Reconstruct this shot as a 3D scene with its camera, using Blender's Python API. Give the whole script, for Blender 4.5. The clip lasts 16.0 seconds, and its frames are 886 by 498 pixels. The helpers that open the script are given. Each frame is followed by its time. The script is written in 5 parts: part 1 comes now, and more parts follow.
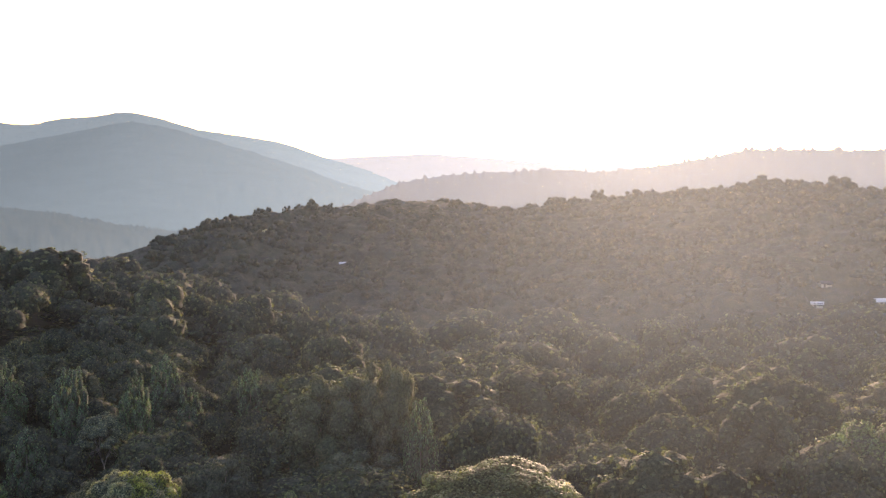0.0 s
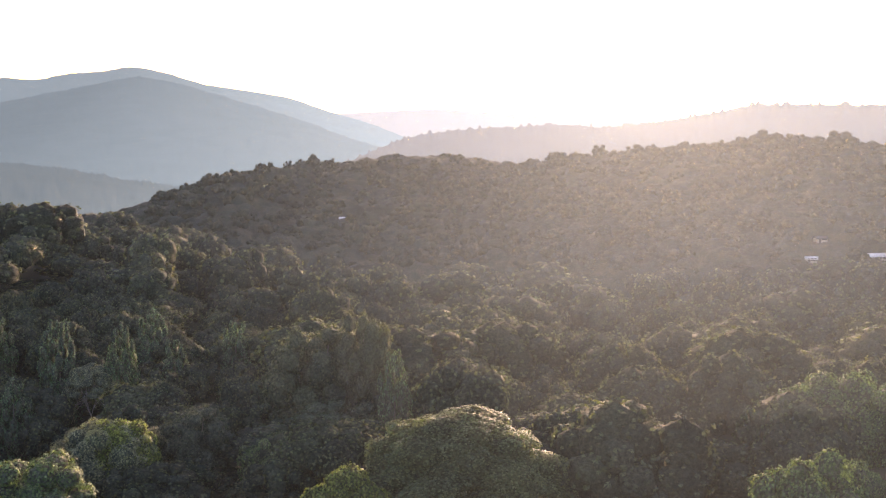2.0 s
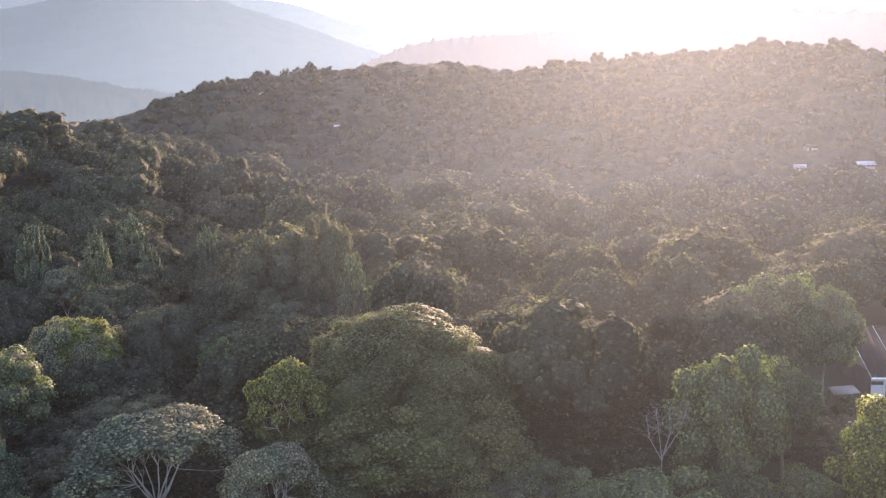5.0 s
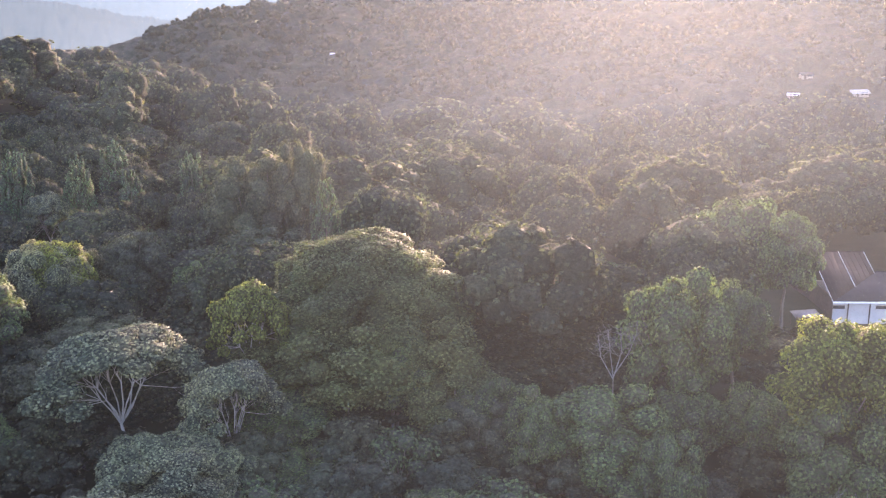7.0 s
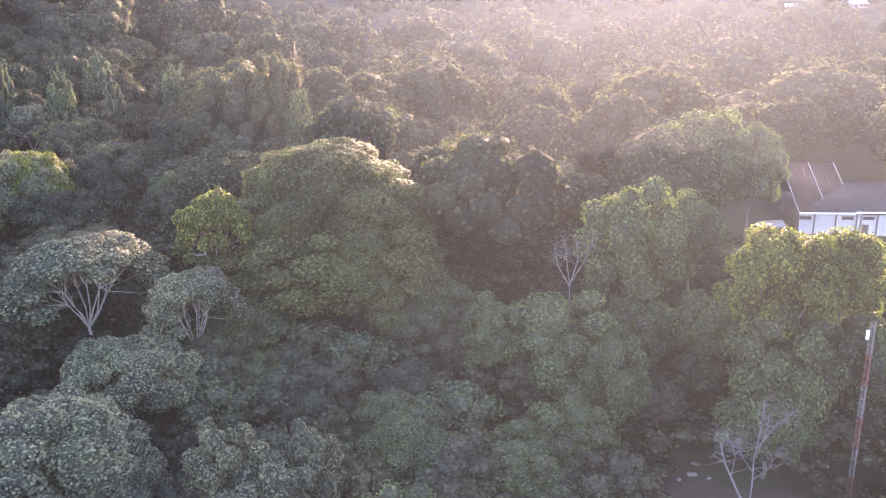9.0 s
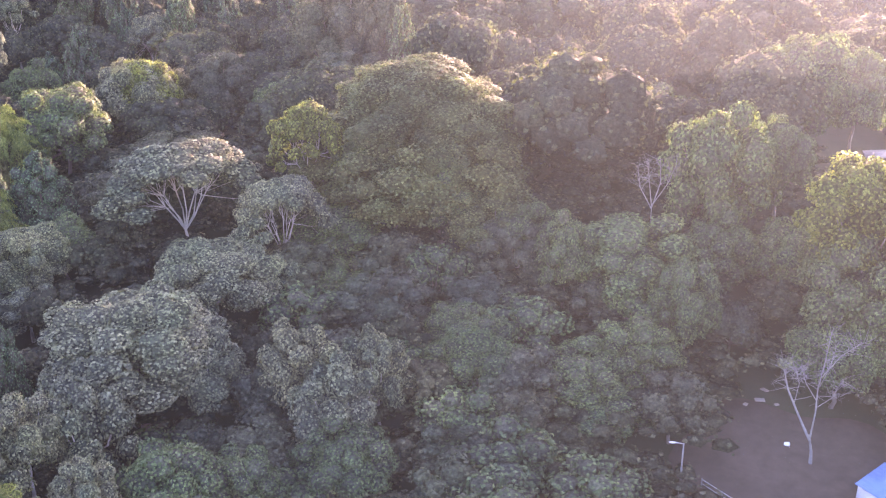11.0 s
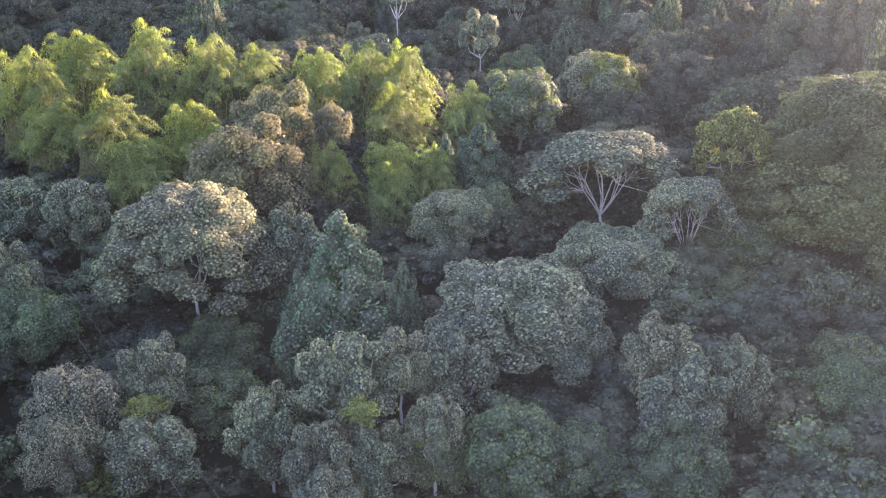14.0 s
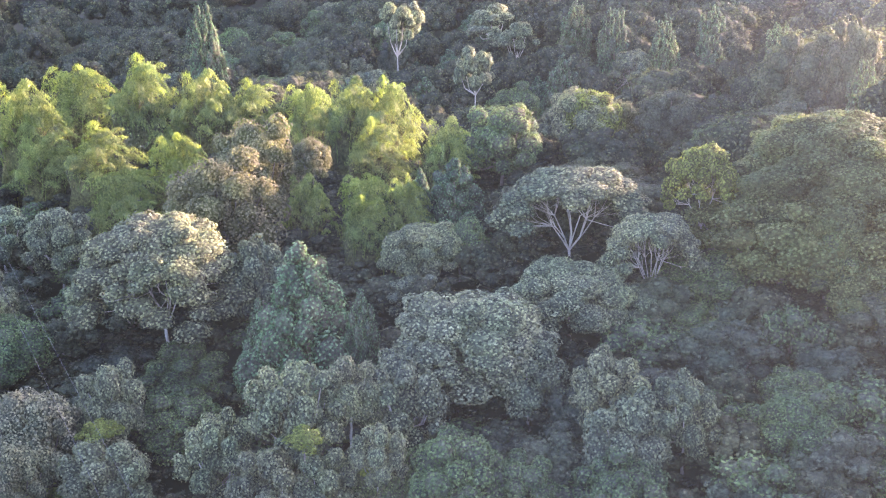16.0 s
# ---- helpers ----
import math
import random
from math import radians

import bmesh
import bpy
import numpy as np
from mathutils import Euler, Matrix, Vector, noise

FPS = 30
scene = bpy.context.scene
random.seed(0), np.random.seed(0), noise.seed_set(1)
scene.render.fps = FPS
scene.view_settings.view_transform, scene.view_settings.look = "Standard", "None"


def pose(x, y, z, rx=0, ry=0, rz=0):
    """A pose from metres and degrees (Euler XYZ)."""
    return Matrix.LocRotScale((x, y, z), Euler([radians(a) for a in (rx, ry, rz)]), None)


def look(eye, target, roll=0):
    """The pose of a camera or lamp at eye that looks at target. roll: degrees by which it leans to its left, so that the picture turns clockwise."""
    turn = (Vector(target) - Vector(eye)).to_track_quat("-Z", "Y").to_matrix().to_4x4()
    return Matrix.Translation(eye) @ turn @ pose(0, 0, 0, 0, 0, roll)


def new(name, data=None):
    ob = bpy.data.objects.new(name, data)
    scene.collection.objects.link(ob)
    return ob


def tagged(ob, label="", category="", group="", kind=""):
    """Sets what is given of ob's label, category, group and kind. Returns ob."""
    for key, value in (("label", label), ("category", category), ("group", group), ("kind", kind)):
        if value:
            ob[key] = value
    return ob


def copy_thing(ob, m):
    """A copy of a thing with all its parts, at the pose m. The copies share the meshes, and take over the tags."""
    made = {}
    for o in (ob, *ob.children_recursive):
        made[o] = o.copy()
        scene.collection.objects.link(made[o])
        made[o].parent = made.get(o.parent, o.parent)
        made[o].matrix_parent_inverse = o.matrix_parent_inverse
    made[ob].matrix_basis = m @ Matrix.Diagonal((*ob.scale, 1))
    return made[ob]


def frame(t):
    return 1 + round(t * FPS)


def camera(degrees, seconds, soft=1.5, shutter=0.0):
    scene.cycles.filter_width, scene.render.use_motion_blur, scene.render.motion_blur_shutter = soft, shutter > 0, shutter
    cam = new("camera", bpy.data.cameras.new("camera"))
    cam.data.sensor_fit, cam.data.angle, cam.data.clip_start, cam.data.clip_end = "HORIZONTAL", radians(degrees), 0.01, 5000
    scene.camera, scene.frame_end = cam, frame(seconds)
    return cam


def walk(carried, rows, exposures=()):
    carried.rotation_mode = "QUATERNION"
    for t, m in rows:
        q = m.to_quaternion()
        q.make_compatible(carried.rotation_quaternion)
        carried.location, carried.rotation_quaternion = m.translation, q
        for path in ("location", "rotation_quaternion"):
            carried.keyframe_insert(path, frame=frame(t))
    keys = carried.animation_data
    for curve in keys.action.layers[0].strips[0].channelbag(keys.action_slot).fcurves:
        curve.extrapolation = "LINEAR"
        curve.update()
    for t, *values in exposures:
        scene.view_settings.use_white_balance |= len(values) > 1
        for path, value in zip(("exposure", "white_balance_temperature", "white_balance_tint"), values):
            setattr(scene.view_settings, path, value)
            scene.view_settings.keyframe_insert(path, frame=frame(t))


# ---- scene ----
cam = camera(44.4, 16.0, soft=1.25)
METRES, EYE, TILT, LEAN, TURN = 50.0, 45.0, -4.5, 0.0, 0.0
ROWS = [
    (0.0, 0.0, 0.0, 0.0, -0.0, 0.0, -0.0),
    (0.5, 0.0251, -0.0109, -0.0003, 0.14, -0.56, 0.0),
    (1.0, 0.0506, -0.0211, -0.0018, 0.25, -1.16, -0.0),
    (1.5, 0.0764, -0.0319, -0.0029, 0.37, -1.76, -0.01),
    (2.0, 0.1031, -0.0427, -0.0042, 0.5, -2.35, -0.02),
    (2.5, 0.1295, -0.0528, -0.0057, 0.61, -2.96, 0.01),
    (3.0, 0.1556, -0.0636, -0.009, 0.7, -3.56, -0.03),
    (3.5, 0.1812, -0.0744, -0.0115, 0.77, -4.37, -0.04),
    (4.0, 0.2081, -0.0859, -0.0124, 0.86, -5.3, -0.04),
    (6.5, 0.3411, -0.1427, -0.0226, 1.32, -9.81, -0.07),
    (7.0, 0.3685, -0.1552, -0.0233, 1.41, -10.79, -0.08),
    (7.5, 0.3956, -0.1666, -0.0226, 1.5, -11.89, -0.08),
    (8.0, 0.4225, -0.1766, -0.0229, 1.56, -12.99, -0.09),
    (10.5, 0.5537, -0.2293, -0.0192, 5.28, -18.79, -0.15),
    (11.0, 0.5812, -0.2362, -0.0179, 8.94, -19.59, -0.24),
    (11.5, 0.6085, -0.2424, -0.0178, 12.71, -19.6, -0.41),
    (12.0, 0.6394, -0.2451, -0.0194, 17.82, -19.58, -0.56),
    (12.5, 0.6726, -0.2448, -0.0199, 22.94, -19.6, -0.7),
    (13.0, 0.7084, -0.2407, -0.0203, 28.24, -19.62, -0.89),
    (13.5, 0.7486, -0.2306, -0.0214, 33.98, -19.65, -0.97),
    (14.0, 0.7931, -0.2137, -0.0223, 36.62, -19.65, -1.01),
    (14.5, 0.8324, -0.1978, -0.0234, 37.59, -19.61, -1.06),
    (15.0, 0.8695, -0.1812, -0.0239, 37.99, -19.58, -1.09),
    (15.5, 0.9025, -0.1643, -0.0235, 38.33, -19.45, -1.13),
    (16.0, 0.9303, -0.1461, -0.0179, 38.55, -17.77, -1.13),
]
walk(cam, [(t, pose(0, 0, EYE, TILT, LEAN, TURN) @ pose(METRES * x, METRES * y, METRES * z, 90 + pitch, roll, yaw)) for t, x, y, z, yaw, pitch, roll in ROWS], [
    (0.0, 3.72, 6900, 37), (3.5, 4.0, 6850, 41), (7.0, 4.66, 6400, 46), (10.5, 5.38, 6600, 59), (12.6, 5.55, 6600, 70), (13.45, 5.55, 6800, 68), (14.2, 5.1, 6250, 43), (15.5, 5.43, 6200, 47), (16.0, 5.56, 6200, 46)])

# ---- light ----
SUN_AZ, SUN_EL = 10.3, 5.4          # degrees to the right of +y, and above the horizon
world = bpy.data.worlds.new("World")
scene.world = world
world.use_nodes = True
wn = world.node_tree
sky = wn.nodes.new("ShaderNodeTexSky")
sky.sky_type = "NISHITA"
sky.sun_disc = False
sky.sun_elevation = radians(SUN_EL)
sky.sun_rotation = radians(SUN_AZ)
sky.air_density, sky.dust_density, sky.ozone_density = 1.0, 3.0, 2.0
wn.nodes["Background"].inputs["Strength"].default_value = 0.105
wn.links.new(sky.outputs["Color"], wn.nodes["Background"].inputs["Color"])
sun = new("sun", bpy.data.lights.new("sun", "SUN"))
sun.data.energy, sun.data.angle, sun.data.color = 1.5, radians(0.6), (1.0, 0.81, 0.54)
sun.matrix_world = look((0, 0, 0), (-math.sin(radians(SUN_AZ)), -math.cos(radians(SUN_AZ)), -math.tan(radians(SUN_EL))))


# ---- materials ----
def material(name):
    m = bpy.data.materials.new(name)
    m.use_nodes = True
    nt = m.node_tree
    return m, nt, nt.nodes["Principled BSDF"]


def ramp(nt, fac, stops):
    r = nt.nodes.new("ShaderNodeValToRGB")
    while len(r.color_ramp.elements) < len(stops):
        r.color_ramp.elements.new(0.5)
    for e, (p, c) in zip(r.color_ramp.elements, stops):
        e.position, e.color = p, (*c, 1)
    nt.links.new(fac, r.inputs["Fac"])
    return r.outputs["Color"]


def mixed(nt, fac, a, b, how="MIX"):
    """Mix two colours; each argument is a socket or a value."""
    n = nt.nodes.new("ShaderNodeMix")
    n.data_type, n.blend_type = "RGBA", how
    for key, v in ((0, fac), (6, a), (7, b)):
        if isinstance(v, bpy.types.NodeSocket):
            nt.links.new(v, n.inputs[key])
        else:
            n.inputs[key].default_value = v if key == 0 else (*v, 1)
    return n.outputs[2]


def noise_tex(nt, scale, detail=3.0, vector=None, rough=0.55):
    n = nt.nodes.new("ShaderNodeTexNoise")
    n.inputs["Scale"].default_value, n.inputs["Detail"].default_value, n.inputs["Roughness"].default_value = scale, detail, rough
    if vector is None:
        vector = nt.nodes.new("ShaderNodeTexCoord").outputs["Object"]
    nt.links.new(vector, n.inputs["Vector"])
    return n.outputs["Fac"]


def world_vector(nt):
    return nt.nodes.new("ShaderNodeNewGeometry").outputs["Position"]


def bump(nt, bsdf, height, strength, distance):
    b = nt.nodes.new("ShaderNodeBump")
    b.inputs["Strength"].default_value, b.inputs["Distance"].default_value = strength, distance
    nt.links.new(height, b.inputs["Height"])
    nt.links.new(b.outputs["Normal"], bsdf.inputs["Normal"])


def foliage(name, dark, mid, light, glow=0.3, rough=0.5, relief=0.0):
    """Leaves: tone by tree, by leaf and by patch, part of the light passing through."""
    m, nt, p = material(name)
    geo, info = nt.nodes.new("ShaderNodeNewGeometry"), nt.nodes.new("ShaderNodeObjectInfo")
    leaf = ramp(nt, geo.outputs["Random Per Island"], [(0.0, dark), (0.5, mid), (0.93, light), (1.0, light)])
    tree = ramp(nt, info.outputs["Random"], [(0.0, (0.72, 0.75, 0.76)), (0.35, (1.0, 1.0, 0.96)), (0.7, (1.07, 1.02, 0.88)), (1.0, (0.88, 0.96, 0.92))])
    col = mixed(nt, 1.0, leaf, tree, "MULTIPLY")
    patch = noise_tex(nt, 0.35, 2.0, world_vector(nt))
    col = mixed(nt, 1.0, col, ramp(nt, patch, [(0.3, (0.78, 0.78, 0.8)), (0.7, (1.2, 1.17, 1.12))]), "MULTIPLY")
    crowns = noise_tex(nt, 0.075, 1.0, world_vector(nt))
    col = mixed(nt, 1.0, col, ramp(nt, crowns, [(0.3, (0.7, 0.74, 0.78)), (0.45, (1.0, 0.98, 0.95)), (0.55, (0.86, 0.95, 0.86)), (0.7, (1.3, 1.22, 1.05))]), "MULTIPLY")
    # cells with darker borders paint shade between leaf tufts into the colour
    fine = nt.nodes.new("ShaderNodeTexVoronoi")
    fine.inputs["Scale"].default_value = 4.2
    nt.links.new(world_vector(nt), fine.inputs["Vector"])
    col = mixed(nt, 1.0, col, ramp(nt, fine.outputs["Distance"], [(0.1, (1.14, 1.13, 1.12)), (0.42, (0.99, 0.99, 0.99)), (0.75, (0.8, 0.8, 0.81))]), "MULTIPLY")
    nt.links.new(col, p.inputs["Base Color"])
    p.inputs["Roughness"].default_value = rough
    p.inputs["Specular IOR Level"].default_value = 0.05
    if relief:
        grain = noise_tex(nt, 2.2, 4.0, world_vector(nt), 0.7)
        bump(nt, p, grain, relief, 0.5)
        # hollows of the relief are darkened in the colour too
        col = mixed(nt, 1.0, col, ramp(nt, grain, [(0.35, (0.45, 0.45, 0.45)), (0.65, (1.35, 1.35, 1.35))]), "MULTIPLY")
        nt.links.new(col, p.inputs["Base Color"])
    tr = nt.nodes.new("ShaderNodeBsdfTranslucent")
    warm = mixed(nt, 1.0, col, (1.3, 1.46, 0.62), "MULTIPLY")
    nt.links.new(warm, tr.inputs["Color"])
    mix = nt.nodes.new("ShaderNodeMixShader")
    mix.inputs["Fac"].default_value = glow
    nt.links.new(p.outputs[0], mix.inputs[1])
    nt.links.new(tr.outputs[0], mix.inputs[2])
    nt.links.new(mix.outputs[0], nt.nodes["Material Output"].inputs["Surface"])
    return m


def plain(name, a, b, scale=3.0, rough=0.7, metal=0.0, relief=0.3, depth=0.02):
    m, nt, p = material(name)
    n = noise_tex(nt, scale, 5.0)
    big = noise_tex(nt, scale * 0.13, 2.0)
    col = mixed(nt, n, a, b)
    col = mixed(nt, 1.0, col, ramp(nt, big, [(0.3, (0.8, 0.8, 0.8)), (0.7, (1.15, 1.12, 1.08))]), "MULTIPLY")
    nt.links.new(col, p.inputs["Base Color"])
    p.inputs["Roughness"].default_value, p.inputs["Metallic"].default_value = rough, metal
    p.inputs["Specular IOR Level"].default_value = 0.5 if rough < 0.5 else 0.05
    if relief:
        bump(nt, p, n, relief, depth)
    return m


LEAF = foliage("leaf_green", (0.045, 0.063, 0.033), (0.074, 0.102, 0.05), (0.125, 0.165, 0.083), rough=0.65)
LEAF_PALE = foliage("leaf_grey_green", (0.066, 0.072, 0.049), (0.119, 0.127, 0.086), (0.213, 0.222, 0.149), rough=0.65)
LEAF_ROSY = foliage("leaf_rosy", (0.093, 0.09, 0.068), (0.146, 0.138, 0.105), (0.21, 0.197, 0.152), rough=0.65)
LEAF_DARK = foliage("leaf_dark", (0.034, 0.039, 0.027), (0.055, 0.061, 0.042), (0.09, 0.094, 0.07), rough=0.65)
# yellow-green leaves, with the yellow of sunlight put into the colour too
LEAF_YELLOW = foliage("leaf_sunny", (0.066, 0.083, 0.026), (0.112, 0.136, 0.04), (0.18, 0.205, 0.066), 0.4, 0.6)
# golden cast of low sunlight put into the leaf colour
LEAF_GOLD_LIT = foliage("leaf_gold_lit", (0.072, 0.068, 0.046), (0.115, 0.106, 0.07), (0.165, 0.15, 0.1), 0.35, 0.65)
# shells inside the crowns, coloured dark to read as shadow between leaves
CROWN_SHADE = foliage("crown_shade", (0.055, 0.06, 0.042), (0.068, 0.072, 0.05), (0.08, 0.084, 0.058), 0.05, 0.95, 1.0)
CROWN_SHADE_DEEP = foliage("crown_shade_deep", (0.034, 0.036, 0.025), (0.04, 0.042, 0.029), (0.048, 0.05, 0.035), 0.05, 0.95, 1.0)
CROWN_SHADE_OLIVE = foliage("crown_shade_olive", (0.055, 0.056, 0.022), (0.068, 0.068, 0.028), (0.08, 0.08, 0.034), 0.1, 0.95, 1.0)
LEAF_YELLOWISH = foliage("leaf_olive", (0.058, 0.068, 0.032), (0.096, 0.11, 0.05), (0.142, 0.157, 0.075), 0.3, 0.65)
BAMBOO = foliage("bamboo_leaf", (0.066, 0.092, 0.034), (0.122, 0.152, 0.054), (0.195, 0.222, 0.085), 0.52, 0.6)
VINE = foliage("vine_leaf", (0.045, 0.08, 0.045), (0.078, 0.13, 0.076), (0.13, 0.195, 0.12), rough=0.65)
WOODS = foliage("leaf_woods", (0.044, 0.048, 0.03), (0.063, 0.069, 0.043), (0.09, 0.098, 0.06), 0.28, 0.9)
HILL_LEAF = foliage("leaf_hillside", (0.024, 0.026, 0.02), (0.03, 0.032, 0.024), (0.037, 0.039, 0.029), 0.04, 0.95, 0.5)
GRASS = plain("hill_grass", (0.13, 0.135, 0.06), (0.22, 0.215, 0.11), 0.08, 0.95, 0, 0.3, 0.2)
BARK = plain("bark", (0.075, 0.06, 0.048), (0.17, 0.15, 0.125), 2.5, 0.85, 0, 0.6, 0.05)
BARK_PALE = plain("pale_bark", (0.19, 0.175, 0.145), (0.33, 0.31, 0.26), 2.0, 0.8, 0, 0.4, 0.03)
SOIL = plain("forest_floor", (0.025, 0.028, 0.015), (0.045, 0.045, 0.026), 0.25, 0.95, 0, 0.5, 0.2)
YARD_DIRT = plain("yard_dirt", (0.036, 0.031, 0.021), (0.075, 0.055, 0.04), 0.9, 0.95, 0, 0.5, 0.1)

WALL_WHITE = plain("white_wall", (0.36, 0.355, 0.34), (0.47, 0.46, 0.44), 1.5, 0.8, 0, 0.2, 0.01)
WALL_DIM = plain("weathered_plaster", (0.16, 0.14, 0.12), (0.26, 0.23, 0.2), 1.5, 0.85, 0, 0.2, 0.01)
TIMBER = plain("dark_timber", (0.05, 0.04, 0.035), (0.11, 0.09, 0.075), 3.0, 0.7, 0, 0.3, 0.01)
SHEET_BROWN = plain("rusty_sheet", (0.03, 0.021, 0.018), (0.052, 0.038, 0.033), 1.2, 0.95, 0.0, 0.3, 0.02)
SHEET_GREY = plain("slate_sheet", (0.028, 0.027, 0.029), (0.047, 0.046, 0.05), 1.2, 0.95, 0.0, 0.3, 0.02)
TIMBER_GREY = plain("weathered_grey", (0.115, 0.108, 0.1), (0.2, 0.19, 0.175), 4.0, 0.7, 0, 0.1, 0.003)
WHITE_PAINT = plain("white_paint", (0.7, 0.7, 0.68), (0.82, 0.82, 0.8), 5.0, 0.5, 0, 0.1, 0.004)
RED_PAINT = plain("red_paint", (0.14, 0.06, 0.05), (0.2, 0.09, 0.075), 5.0, 0.6, 0, 0.1, 0.004)
BLUE_SHEET = plain("blue_sheet", (0.07, 0.145, 0.265), (0.115, 0.2, 0.33), 1.3, 0.7, 0, 0.25, 0.02)
GALVANISED = plain("galvanised", (0.26, 0.26, 0.255), (0.38, 0.38, 0.37), 6.0, 0.45, 0.6, 0.1, 0.003)
GLASS_DARK = plain("window_pane", (0.02, 0.022, 0.025), (0.04, 0.042, 0.045), 2.0, 0.1, 0, 0, 0)
PALE_ROOF = plain("pale_roof", (0.28, 0.28, 0.28), (0.4, 0.4, 0.4), 1.0, 0.5, 0.1, 0.2, 0.02)


# ---- building blocks ----
def mesh_of(name, verts, quads, mat=None, inner=None, split=0, normals=None):
    """A mesh from arrays of corners and of faces that all have three or four of them."""
    me = bpy.data.meshes.new(name)
    verts, quads = np.asarray(verts, np.float32), np.asarray(quads, np.int32)
    k = quads.shape[1]
    me.vertices.add(len(verts))
    me.vertices.foreach_set("co", verts.ravel())
    me.loops.add(quads.size)
    me.loops.foreach_set("vertex_index", quads.ravel())
    me.polygons.add(len(quads))
    me.polygons.foreach_set("loop_start", np.arange(0, quads.size, k, dtype=np.int32))
    me.update(calc_edges=True)
    if mat:
        me.materials.append(mat)
    if inner:
        me.materials.append(inner)
        me.polygons.foreach_set("material_index", (np.arange(len(quads)) >= split).astype(np.int32))
    if normals is not None:
        me.normals_split_custom_set_from_vertices(np.asarray(normals, np.float32))
    return me


def joined(pieces):
    vs, qs, n = [], [], 0
    for v, q in pieces:
        vs.append(v)
        qs.append(np.asarray(q) + n)
        n += len(v)
    return np.concatenate(vs), np.concatenate(qs)


def halved(piece):
    """Four-cornered faces cut into triangles."""
    v, q = piece
    return v, np.concatenate([q[:, [0, 1, 2]], q[:, [0, 2, 3]]])


def unit(v):
    return v / np.maximum(np.linalg.norm(v, axis=-1, keepdims=True), 1e-6)


def leaves(rng, p, n, size, slim=0.5, droop=0.0):
    """Pointed leaves at the points p, facing along n."""
    k = len(p)
    t = rng.normal(size=(k, 3))
    t[:, 2] -= droop
    n = unit(n)
    t = unit(t - (t * n).sum(1, keepdims=True) * n)
    b = np.cross(n, t)
    s = size * rng.uniform(0.65, 1.35, (k, 1))
    v = np.stack([p + t * s * 1.15, p - t * s * 0.75 + b * s * slim * 1.25, p - t * s * 0.75 - b * s * slim * 1.25], 1).reshape(-1, 3)
    return v, np.arange(3 * k).reshape(-1, 3)


def blob(c, r, rng, nu=10, nv=7, rough=0.14):
    """A lumpy closed shell of four-cornered faces."""
    u = np.linspace(0, 2 * math.pi, nu, endpoint=False)
    w = np.linspace(0.02, math.pi - 0.02, nv)
    uu, ww = np.meshgrid(u, w)
    k = 1 + rng.uniform(-rough, rough, uu.shape)
    v = np.stack([np.sin(ww) * np.cos(uu) * k * r[0] + c[0], np.sin(ww) * np.sin(uu) * k * r[1] + c[1], np.cos(ww) * k * r[2] + c[2]], -1).reshape(-1, 3)
    q = [(i * nu + j, (i + 1) * nu + j, (i + 1) * nu + (j + 1) % nu, i * nu + (j + 1) % nu) for i in range(nv - 1) for j in range(nu)]
    return v, np.array(q)


def tube(pts, radii, n=6):
    """A tapered limb along the points."""
    pts, vs, qs = [Vector(p) for p in pts], [], []
    for i, p in enumerate(pts):
        d = (pts[min(i + 1, len(pts) - 1)] - pts[max(i - 1, 0)]).normalized()
        a = d.orthogonal().normalized()
        b = d.cross(a)
        for j in range(n):
            f = 2 * math.pi * j / n
            vs.append(p + (a * math.cos(f) + b * math.sin(f)) * radii[i])
    for i in range(len(pts) - 1):
        for j in range(n):
            qs.append((i * n + j, i * n + (j + 1) % n, (i + 1) * n + (j + 1) % n, (i + 1) * n + j))
    return np.array([tuple(v) for v in vs]), np.array(qs)


def part(name, me, parent, label=""):
    ob = new(name, me)
    ob.parent = parent
    if label:
        ob["label"] = label
    return ob


def step(a, b, x):
    t = np.clip((x - a) / (b - a), 0, 1)
    return t * t * (3 - 2 * t)


# ---- the lie of the land ----
def hump(x, y, cx, cy, sx, sy):
    return np.exp(-(((x - cx) / sx) ** 2 + ((y - cy) / sy) ** 2))


CREST_AZ = [-60, -30, -17, -11, -6.5, -2, 3.5, 8, 12, 17.5, 22, 40, 70]
CREST_R = [500, 500, 540, 600, 690, 750, 700, 650, 620, 600, 600, 600, 600]
CREST_Z = [-16, -16, -10, 7, 11.5, 14, 10, 16, 20, 25, 22, 10, 0]


